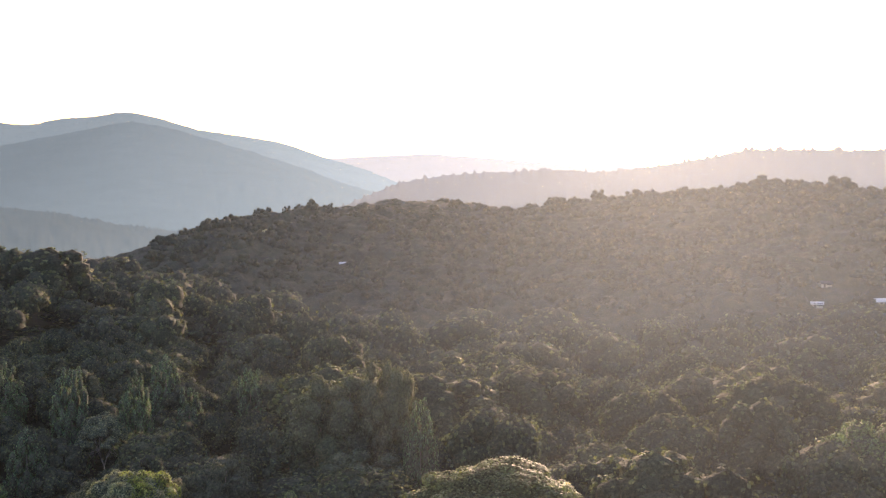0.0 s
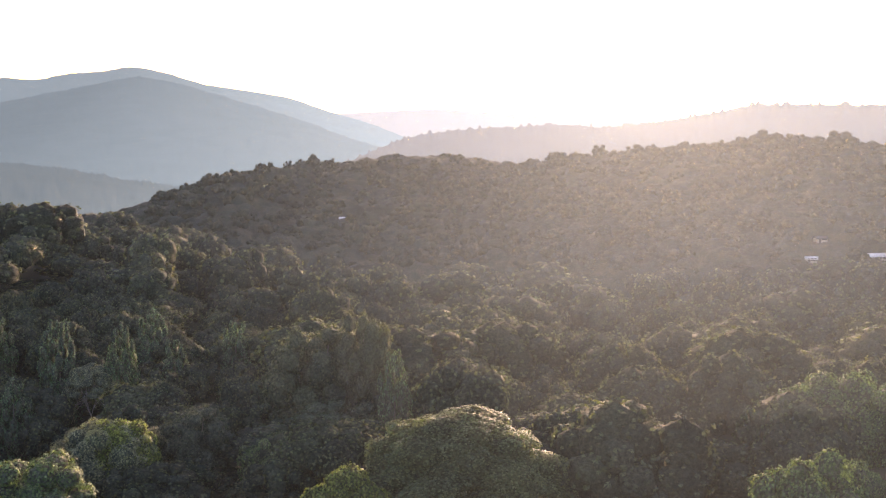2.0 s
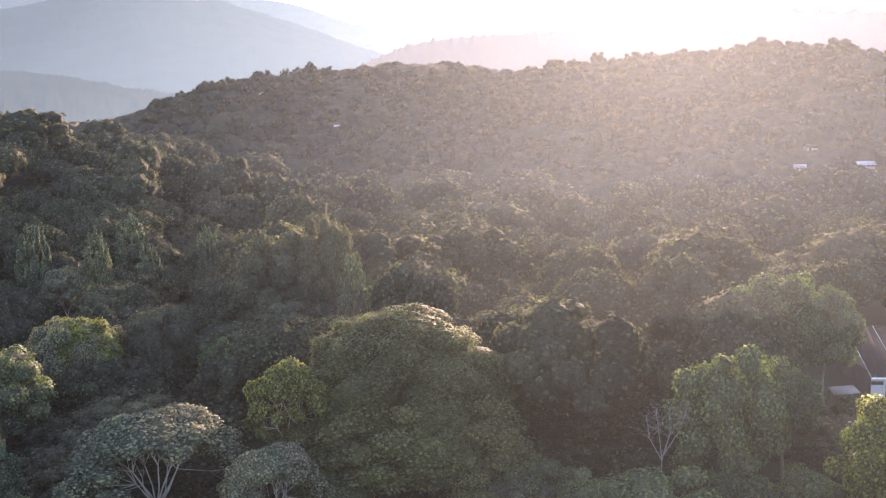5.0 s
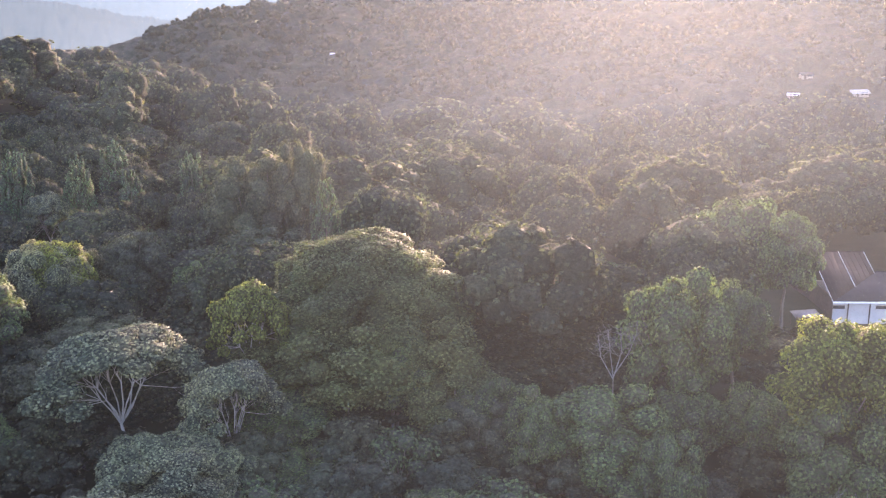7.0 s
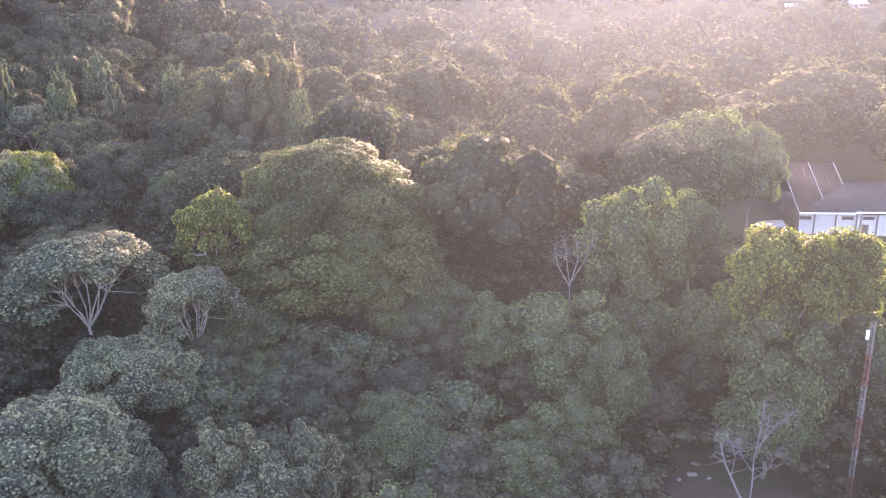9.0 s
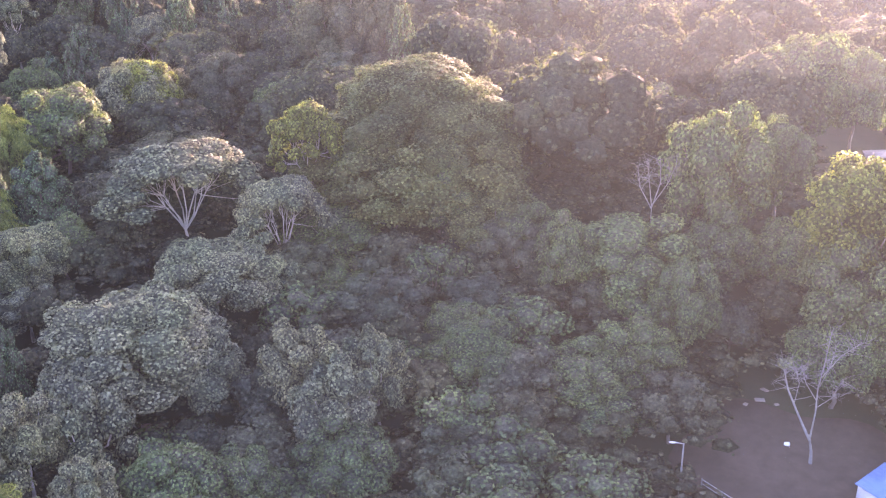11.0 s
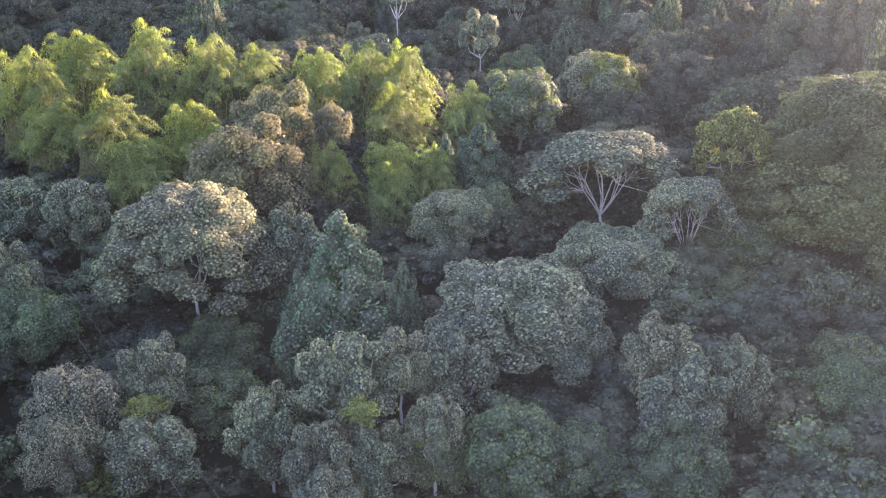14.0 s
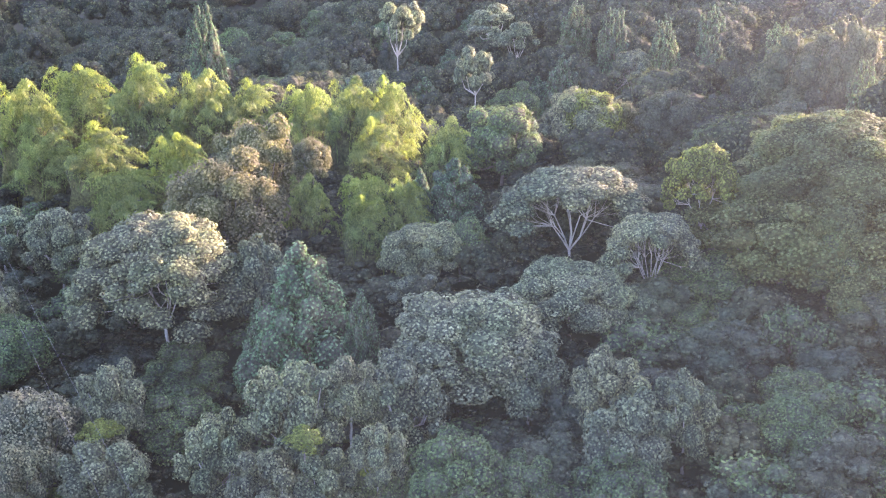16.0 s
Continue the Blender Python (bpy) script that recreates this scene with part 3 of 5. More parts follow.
# ---- planting ----
MODELS = {
    "pale": [broad_tree(11, 18000, 0.155, 19, 0.29, LEAF_PALE, BARK_PALE, -0.7, 0.95, 0.2, tuft=4), broad_tree(12, 18000, 0.155, 23, 0.26, LEAF_PALE, BARK_PALE, -0.75, 0.95, 0.2, tuft=4), broad_tree(13, 18000, 0.155, 16, 0.32, LEAF_PALE, BARK_PALE, -0.65, 0.95, 0.26, tuft=4)],
    "great": [broad_tree(15, 36000, 0.112, 34, 0.25, LEAF_PALE, None, -0.8, 0.95, 0.12, 0.42, 0.05, tuft=4), broad_tree(16, 36000, 0.112, 30, 0.27, LEAF_PALE, None, -0.75, 0.95, 0.14, 0.42, 0.05, tuft=4)],
    "green": [broad_tree(21, 14000, 0.165, 26, 0.29, LEAF, None, -0.8, 0.95, 0.2, 0.42, 0.12, 0.4, tuft=3), broad_tree(22, 14000, 0.165, 32, 0.25, LEAF, None, -0.8, 0.95, 0.22, 0.42, 0.15, 0.4, tuft=3), broad_tree(23, 14000, 0.155, 22, 0.33, LEAF, None, -0.75, 0.9, 0.25, 0.42, 0.15, 0.4, tuft=3)],
    "big": [broad_tree(41, 52000, 0.082, 58, 0.22, LEAF_YELLOWISH, None, -0.75, 0.9, 0.12, 0.35, 0.05, 0.4, tuft=3, cone=0.3)],
    "rosy": [broad_tree(14, 18000, 0.135, 26, 0.27, LEAF_ROSY, None, -0.6, 0.9, tuft=4)],
    "yellow": [broad_tree(51, 13000, 0.15, 26, 0.27, LEAF_YELLOW, None, -0.8, 0.95, 0.18, 0.4, 0.12, 0.4, tuft=3)],
    "sprig": [broad_tree(55, 3600, 0.38, 14, 0.28, LEAF_YELLOW, None, -0.3, 0.8, 0.5, 0.4, 0.3, 0.3, tuft=3)],
    "parasol": [dome_tree(57, 11000, 0.14, LEAF_YELLOW, BARK_PALE, 56, 4.8, 5.2, 0.5, 4, 0.42)],
    "gold": [broad_tree(61, 14000, 0.15, 24, 0.29, LEAF_GOLD_LIT, None, -0.8, 0.95, 0.22, 0.42, 0.12, 0.4, tuft=3)],
    "dark": [broad_tree(31, 12000, 0.15, 30, 0.26, LEAF_DARK, None, -0.8, 0.95, 0.2, 0.4, 0.12, 0.4, tuft=3)],
    "umbrella": [dome_tree(71, 19000, 0.115, LEAF_PALE, BARK_PALE, 96, 5.1, 5.2, 1.0, 9, 0.36), dome_tree(72, 19000, 0.115, LEAF_PALE, BARK_PALE, 90, 4.8, 8.0, 0.7, 6, 0.38)],
    "spread": [dome_tree(73, 34000, 0.1, LEAF_PALE, BARK_PALE, 110, 5.3, 6.2, 0.45, 6, 0.34)],
    "olive": [broad_tree(42, 13000, 0.14, 32, 0.26, LEAF_YELLOWISH, None, -0.8, 0.95, 0.2, 0.4, 0.1, 0.4, tuft=3)],
    "vine": [vine_column(81, 19000, 0.12, 0.62), vine_column(82, 17000, 0.12, 0.55)],
    "ivy": [vine_column(83, 9000, 0.16, 0.24), vine_column(84, 9000, 0.16, 0.3)],
    "slim": [slim_tree(91, 7000, 0.17), slim_tree(92, 7000, 0.17)],
    "bamboo": [bamboo_clump(101), bamboo_clump(102), bamboo_clump(103)],
    "fill": [broad_tree(111, 1900, 0.33, 12, 0.36, LEAF_DARK, None, -0.6, 0.95, 0.25, 0.3, 0.15, 0.4, tuft=3), broad_tree(112, 1800, 0.33, 12, 0.34, LEAF_DARK, None, -0.6, 1.0, 0.2, 0.3, 0.15, 0.4, tuft=3), broad_tree(113, 1900, 0.32, 12, 0.35, LEAF, None, -0.6, 0.9, 0.2, 0.3, 0.12, tuft=3)],
}
LABELS = {
    "pale": "grey-green broadleaf tree with a dense domed crown",
    "great": "tall grey-green tree with a wide dense domed crown",
    "green": "green broadleaf tree with an uneven leafy crown",
    "big": "very large green tree with a wide domed crown",
    "olive": "olive-green broadleaf tree beside a larger one",
    "rosy": "broadleaf tree with a rosy tinge of new leaves",
    "yellow": "broadleaf tree with sunlit yellow-green leaves",
    "sprig": "young bushy tree with bright yellow-green leaves",
    "gold": "vine-hung tree with sunlit golden-green top",
    "dark": "dark green tree with a smooth round crown",
    "umbrella": "flat-crowned tree with pale forked limbs showing",
    "parasol": "tree with a flat yellow-green crown on a pale trunk",
    "spread": "wide spreading grey-green tree with pale limbs showing",
    "ivy": "slender trunk hung with sunlit climbing leaves",
    "vine": "tree smothered by a cloak of green vines",
    "slim": "tall slender tree with pale trunk and sparse crown",
    "bamboo": "clump of feathery yellow-green bamboo on the slope",
    "fill": "smaller leafy tree crowded below the canopy",
}
made = []
draw = np.random.default_rng(5)


def plant(kind, x, y, top, width):
    """Copy a tree so that it stands on the ground and reaches that height and width."""
    z = float(ground_z(x, y)) - 0.3
    kind = "great" if kind == "pale" and width > 9.5 else kind
    kind = "sprig" if kind == "yellow" and width < 6 else kind
    ob = MODELS[kind][len(made) % len(MODELS[kind])]
    lank = 1.05 if kind == "yellow" else 0.65 if kind == "sprig" else 1.8 if kind == "dark" else 1.3
    if kind == "pale" and width < 8:
        width *= 1.22
    w, h = width / 11.0, max(top - z, 4.0) / 14.0
    if kind not in ("vine", "ivy", "bamboo", "umbrella", "parasol", "spread", "slim") and h > lank * w:
        z += (h - lank * w) * 14.0           # the long trunk carries a small crown higher
        h = lank * w
    t = copy_thing(ob, pose(x, y, z, 0, 0, 20 + draw.uniform(-12, 12) if kind in ("umbrella", "spread", "parasol", "bamboo") else draw.uniform(0, 360)) @ Matrix.Diagonal((w, w * draw.uniform(0.92, 1.08), h, 1)))
    made.append((x, y, width, top))
    return tagged(t, LABELS[kind], "bamboo" if kind == "bamboo" else "tree", "bamboo grove" if kind == "bamboo" else "forest trees")


# x, y, height of the top, width
for spot in [
    (-12.2, 68.7, 2.6, 15.7), (-13.1, 59.5, -0.2, 7.7), (-6.3, 70, -1.1, 7), (-9.2, 81.8, 2, 13.4), (-4.7, 85.3, -0.4, 5.9),
    (-30.8, 83.3, 1.5, 9.8), (-28.3, 78.7, -2.9, 5.7), (-17.6, 50.1, 1.6, 8.3), (-15.3, 54.2, 0.7, 5), (2.4, 70.3, -0.2, 6.6),
    (9.5, 71.2, -0.9, 5.4), (6.9, 66.3, -1.3, 7.2), (-40, 66.5, 3.0, 8.5),
    (-72.2, 61.5, 2, 8.3), (-36.6, 43.7, -1.6, 6.3), (-31.4, 38.6, -5.6, 7.5), (-22.7, 44.7, -3.3, 5.9), (-15.6, 44.3, -3.9, 6.1),
]:
    plant("pale", *spot)
for spot in [
    (-12.8, 47.5, -4.5, 5.7), (-9, 50.9, -2.3, 4.3), (-12.1, 40.8, -5.3, 4.5), (-38.2, 131, 7, 11.8), (-81.9, 59, 1.2, 7.9),
    (-64, 46.3, 0.8, 6.8),
]:
    plant("pale", *spot)
for spot in [
    (-17.0, 94.5, 7.4, 17.5), (-57.9, 182, 2.5, 11), (-5.0, 91.5, 5.2, 10.5),
]:
    plant("umbrella", *spot)
plant("spread", -47.0, 58.0, 5.9, 18.0)
plant("parasol", -5.5, 104.5, 9.6, 10.5)
plant("dark", -20.6, 114.5, 0.5, 11)
for spot in [
    (-3.2, 151.5, 12.5, 6), (-53.3, 186, 9.5, 7), (-64.6, 186, 10.5, 8), (-66.0, 169, 3.4, 7.5), (-110.6, 119, 17.5, 8), (-54.0, 209, 8.0, 8), (-45.0, 190, 6.0, 7), (-80.0, 196, 9.0, 8), (-36.0, 200, 7.5, 7),
]:
    plant("ivy", *spot)
for spot in [
    (-54.7, 74.3, 8.7, 15.5), (-60.2, 85.5, 10.1, 12.4), (-52.2, 87.3, 8, 5), (-36.1, 139.5, 4.2, 7.9),
]:
    plant("gold", *spot)
for spot in [
    (-3.3, 55.1, -3, 10), (-9.5, 53, -5.6, 6.9), (1, 58.3, -5.9, 7.2), (8.4, 61.7, -4.7, 8.9), (17.3, 78.5, -4.3, 7.6),
    (-40.3, 112.8, 8.4, 13.2), (-20.2, 138.3, 2.9, 6.6), (-29.7, 89.1, 0.4, 8.1), (-40.4, 55.1, -5.8, 9.4), (-33.6, 49, -6.3, 9.3),
    (54.8, 135.9, 13, 15.2), (61.1, 133.5, 11.2, 9.7), (41.7, 105.8, 12, 12.8), (48.3, 107.3, 9.4, 7.5), (32.4, 93.9, 2, 14.2),
    (25.2, 92.5, 2.6, 6.7), (17.8, 76.9, -2.3, 8.9), (32.8, 81.8, -3.7, 9.2), (27.5, 78.5, -5.1, 10.1), (29.9, 75.3, -8, 8.9),
]:
    plant("green", *spot)
for spot in [
    (23.4, 66.3, -7.9, 6.3), (41, 99, 1.0, 10), (49, 100, 0.0, 9), (54, 87.5, 4.5, 13), (61, 90, 3.5, 11), (52, 84, -3, 9), (37.6, 86.4, 1, 7.2), (21.5, 98.4, 2, 8.3), (-1.4, 97.7, -0.3, 11.2), (1.5, 90.1, -3.2, 10.1),
    (15.9, 82.3, -2.9, 7.3), (-58.3, 44.7, -2.7, 10.2), (24, 139.7, 3.4, 11.9), (33.9, 144, 3.1, 13.1), (10.5, 103, 4, 9.2),
]:
    plant("green", *spot)
for spot in [
    (6.4, 112.8, 13.2, 24.5),
]:
    plant("big", *spot)
for spot in [
    (5, 103, 6.5, 17), (-2.5, 107, 4.5, 13), (13.5, 106, 6.0, 15), (17, 101, 1.5, 12), 
    (10.2, 103.1, 5.9, 9),
]:
    plant("olive", *spot)
for spot in [
    (-38.5, 36, -1.8, 9.5), (-36, 32.4, -4.4, 6.5),
]:
    plant("rosy", *spot)
for spot in [
    (54.2, 90.1, 10.5, 11.7), (60.2, 93.2, 9.8, 9.9), (-36.7, 131.1, 7, 9.8), (-33.5, 40, -5.3, 3.6),
    (-12.9, 46.2, -1.9, 3.3), (-10.2, 51.9, -5.5, 3.7), (-34.9, 35.2, -10.3, 5.6),
]:
    plant("yellow", *spot)
for spot in [
    (-29.6, 141.1, 6.4, 10.7), (-26.4, 101.5, 2.9, 11.3), (-27.3, 117.5, 1.6, 13.9), (-10.9, 147.6, 5.3, 14.2), (-15.8, 164.3, 13.5, 17.3),
    (-8.5, 160.5, 16.2, 10), (19.7, 95.8, 0.5, 9.3),
]:
    plant("dark", *spot)
for spot in [
    (-28, 61.4, 7, 15.5), (-22.2, 63.6, 2.7, 6.1), (-31.3, 58.4, 1.1, 7.3), (-33.9, 93.9, 6.7, 10.4), (-37.5, 91.7, 5.1, 6.3),
]:
    plant("vine", *spot)
for spot in [
    (-65.9, 108.5, 11, 10), (-59.2, 109.5, 10.7, 9), (-73.8, 107.1, 9.6, 9.4), (-92.8, 102.6, 10.3, 10.7), (-99.1, 94.7, 12.5, 12.3),
    (-118.7, 95.6, 9.9, 14.1), (-109.3, 80.2, 11, 11.1), (-89.3, 79, 6.2, 12), (-73.1, 81, 7.6, 9.1), (-98.7, 76.7, 4.5, 10.7),
    (-53.3, 99.8, 7.2, 10), (-43.3, 86.7, 5.5, 8.3), (-50.5, 83.7, 4.8, 6.4), (-39, 82.1, 3.5, 7.4), (-37.3, 88, 5.7, 6.1),
    (-45.3, 105.8, 8.1, 8.4), (-89.6, 108.8, 6.8, 11.9), (-74.8, 72.4, 4.4, 11.8),
]:
    plant("bamboo", *spot)
for spot in [
    (-73.1, 150, 7.4, 9.5), (-100.5, 160, 12.5, 11), (-97.9, 190, 7.5, 16), (-85, 181, 6, 11),
]:
    plant("slim", *spot)


# the varied trees behind the grove
row = np.random.default_rng(29)
for gy in np.arange(134, 200, 12.5):
    for gx in np.arange(-150, -40 if gy > 150 else -75, 12.5):
        x, y = gx + row.uniform(-4, 4), gy + row.uniform(-4, 4)
        w = row.uniform(8, 13)
        if any(math.hypot(x - a, y - b) < 0.42 * (w + v) for a, b, v, _ in made):
            continue
        kind = ("green", "dark", "pale", "gold", "green", "vine", "olive", "ivy", "dark")[row.integers(9)]
        plant(kind, x, y, float(ground_z(x, y)) + row.uniform(9, 14), w if kind != "ivy" else 7)


HILL_HOUSES = [
    (-49.8, 547.5, 10, 7, 2.8, 8, PALE_ROOF, "small white house with a bright pale roof"),
    (-38.0, 542.4, 7, 5, 2.5, -20, SHEET_BROWN, "small house with a rust-brown sheet roof"),
    (-33.0, 546.0, 6, 5, 2.5, 30, PALE_ROOF, "small house with a pale sheet roof among trees"),
    (138.3, 398.5, 8, 5, 2.6, -15, PALE_ROOF, "small house with a bright pale roof"),
    (150.3, 424.9, 9, 6, 2.6, 10, SHEET_GREY, "small house with a slate-grey roof"),
    (161.5, 396.5, 13, 7, 2.8, 12, PALE_ROOF, "long low house with a bright pale roof"),
    (-38.9, 667.0, 9, 5, 2.5, 5, SHEET_BROWN, "low house with a brown roof on the hilltop"),
    (44.0, 690.0, 8, 5, 2.6, 0, PALE_ROOF, "small pale-roofed house on the hill crest"),
    (91.0, 634.0, 7, 5, 2.6, 10, PALE_ROOF, "small pale-roofed house on the hill crest"),
]


def clear(x, y):
    """Open ground: the yard, and the plots of the houses."""
    if any(abs(x - h[0]) < h[2] * 0.5 + 5 and (-42 if h[0] > 100 else -14) < y - h[1] < 6 for h in HILL_HOUSES):
        return True
    return ((x - 49) / 13) ** 2 + ((y - 71) / 13) ** 2 < 1 or (62 < x < 100 and 112 < y < 168)


# smaller trees in the gaps; the far ones make one thicket
thicket = []
n_fill = 0
for gy in np.arange(30, 142, 8.0):
    for gx in np.arange(-160, 86, 8.0):
        x, y = gx + draw.uniform(-2.6, 2.6), gy + draw.uniform(-2.6, 2.6)
        az = math.degrees(math.atan2(x - 25, y + 8))
        if not -66 < az < 42 or clear(x, y) or math.hypot(x - 35, y - 65) < 8 or n_fill >= 225:
            continue
        if any(math.hypot(x - a, y - b) < 0.34 * w for a, b, w, _ in made):
            continue
        h, w = draw.uniform(5.0, 8.0), draw.uniform(6.5, 9.5)
        if n_fill < 95:
            plant("fill", x, y, float(ground_z(x, y)) + h, w)
        else:
            thicket.append((x, y, h, w))
            made.append((x, y, w, float(ground_z(x, y)) + h))
        n_fill += 1

# a thicker belt of them on the low ground by the yard
for gy in np.arange(46, 92, 6.2):
    for gx in np.arange(-2, 44, 6.2):
        x, y = gx + draw.uniform(-2, 2), gy + draw.uniform(-2, 2)
        if clear(x, y) or math.hypot(x - 36.9, y - 68.6) < 7 or any(math.hypot(x - a, y - b) < 0.3 * w for a, b, w, _ in made):
            continue
        plant("fill", x, y, float(ground_z(x, y)) + draw.uniform(5.5, 8.5), draw.uniform(6.5, 9.0))

for models in MODELS.values():
    for ob in models:
        for o in (*ob.children_recursive, ob):
            bpy.data.objects.remove(o)


# ---- the woods beyond ----
def low_tree(seed, lobes, count, size, core, tall=0.9, ragged=0.2, lobe=0.36, fill=0.83):
    """A model for the joined woods: leaves and inside, each with soft normals."""
    rng = np.random.default_rng(seed)
    lob = crown_lobes(rng, lobes, lobe, -0.5, tall, ragged, 2 if lobes > 16 else 0) * 5.5
    lob[:, 2] += 14 - (lob[:, 2] + lob[:, 3] * 0.85).max()
    lv = lobed_leaves(rng, lob, count, size, 0.85, 0.55, 0, -0.4, 0.05, 4) if count else (np.zeros((0, 3)), np.zeros((0, 3), int), np.zeros((0, 3)))
    inside, soft = cored(rng, lob[: lobes + 1], 0.9, core, fill)
    return lv, (*inside, soft)


def woods(name, label, spots, models, leaf, seed):
    """One sheet of forest: every tree a turned and scaled copy of a model, joined in one mesh."""
    rng = np.random.default_rng(seed)
    lv, co, soft_lv, soft_co = [], [], [], []
    for x, y, h, w in spots:
        a, b = models[rng.integers(len(models))]
        f = rng.uniform(0, 2 * math.pi)
        turn = np.array([[math.cos(f), -math.sin(f), 0], [math.sin(f), math.cos(f), 0], [0, 0, 1]])
        m = turn @ np.diag([w / 11, w / 11, h / 14])
        at = np.array([x, y, float(ground_z(x, y)) - 0.4])
        if len(a[0]):
            lv.append((a[0] @ m.T + at, a[1]))
            soft_lv.append(a[2] @ turn.T)
        co.append((b[0] @ m.T + at, b[1]))
        soft_co.append(b[2] @ turn.T)
    k = sum(len(q) for _, q in lv)
    me = mesh_of(name, *joined(lv + co), leaf, CROWN_SHADE_DEEP if k else None, k, np.concatenate(soft_lv + soft_co))
    return tagged(new(name, me), label, "forest", kind="stuff")


def spread(rng, r0, r1, a0, a1, gap, keep):
    """Scattered spots in a sector, about gap metres apart."""
    out = []
    r = r0
    while r < r1:
        n = int(r * math.radians(a1 - a0) / gap)
        for i in range(n):
            a = math.radians(a0 + (a1 - a0) * (i + rng.uniform(0, 0.9)) / n)
            q = r + rng.uniform(-0.45, 0.45) * gap
            x, y = q * math.sin(a), q * math.cos(a)
            if keep(x, y):
                out.append((x, y))
        r += gap * 0.9
    return out


def beyond(x, y):
    return not clear(x, y) and not (52 < x < 104 and 100 < y < 168) and not (-160 < x < 84 and 30 < y < 116) and not any(math.hypot(x - a, y - b) < 0.5 * w for a, b, w, _ in made)


wr = np.random.default_rng(77)
MID = [low_tree(q, n, 1800, 0.2, (6, 4), t, g, 0.3) for q, n, t, g in ((1, 26, 0.85, 0.1), (2, 22, 0.6, 0.16), (3, 30, 1.05, 0.12), (4, 24, 0.75, 0.2))]
FAR = [low_tree(q, 14, 440, 0.34, (5, 4), t, 0.14, 0.38) for q, t in ((5, 0.6), (6, 0.8), (7, 1.0))]
ROUGH = [low_tree(s, 9, 420, 0.42, (5, 3)) for s in (12, 13)]
CREST_TREES = [low_tree(s, 7, 100, 0.45, (5, 4), fill=0.93) for s in (8, 9, 10, 11)]


def sizes(lo, hi, big, tallest=22.0):
    """Height and width of a tree, now and then a great one."""
    w = wr.uniform(lo, hi) * (wr.uniform(1.3, 1.8) if wr.uniform() < big else 1.0)
    return min(5.5 + 0.75 * w * wr.uniform(0.6, 1.5), tallest), w


BUSH = [low_tree(s, 6, 200, 0.36, (5, 3), fill=0.82) for s in (21, 22, 23)]
spots = [(x, y, wr.uniform(3.0, 6.5), wr.uniform(5.5, 8.5)) for x, y in spread(wr, 28, 148, -66, 45, 4.4, lambda x, y: math.hypot(x - 49, y - 71) > 10.5 and not (68 < x < 100 and 136 < y < 166))]
spots += [(x, y, wr.uniform(3.0, 5.5), wr.uniform(5.5, 8.5)) for x, y in spread(wr, 150, 262, -66, -6, 6.0, lambda x, y: True)]
woods("undergrowth", "dark leafy undergrowth on the forest floor", spots, BUSH, LEAF_DARK, 4)
THICKET = [low_tree(s, 18, 850, 0.28, (6, 4), 0.8, 0.15, 0.32) for s in (26, 27, 28)]
SCRUB = [low_tree(s, 5, 60, 0.7, (5, 3), fill=0.86) for s in (24, 25)]
spots = [(x, y, wr.uniform(4.0, 6.5), wr.uniform(8.0, 11.0)) for x, y in spread(wr, 264, 344, -40, 2, 7.2, lambda x, y: True)]
woods("scrub", "dim scrub under the trees of the valley side", spots, SCRUB, WOODS, 6)
woods("thicket", "low dark trees grown together on the valley floor", thicket, THICKET, LEAF_DARK, 5)
spots = [(x, y, *sizes(10.5, 16.5, 0.16)) for x, y in spread(wr, 112, 262, -6, 30, 12.0, beyond)]
spots += [(x, y, *sizes(7.5, 11.5, 0.05, 14.0)) for x, y in spread(wr, 112, 262, -68, -6, 8.8, beyond)]
spots = [(x, y, h * 0.74, w * 0.85) if y < 158 and -75 < x < 4 else (x, y, h, w) for x, y, h, w in spots]
woods("forest_middle", "dense green forest canopy on a slope", spots, MID, WOODS, 1)
spots = [(x, y, *sizes(10, 15.5, 0.12)) for x, y in spread(wr, 264, 430, -66, 28, 11.5, lambda x, y: beyond(x, y) and (math.hypot(x, y) < 346 or x < -0.2 * y) and (x > -1.2 * y or math.hypot(x, y) < 345))]
woods("forest_back", "dense forest canopy on the valley side", spots, FAR, WOODS, 2)


def pasture(x, y):
    """A grazed strip along the shoulder of the far hill."""
    a, r = np.degrees(np.arctan2(x, y)), np.hypot(x, y)
    f = r / np.interp(a, CREST_AZ, CREST_R)
    return (a > -9.5) & (a < -2.6) & (f > 0.925 + 0.004 * (a + 9)) & (f < 0.972)


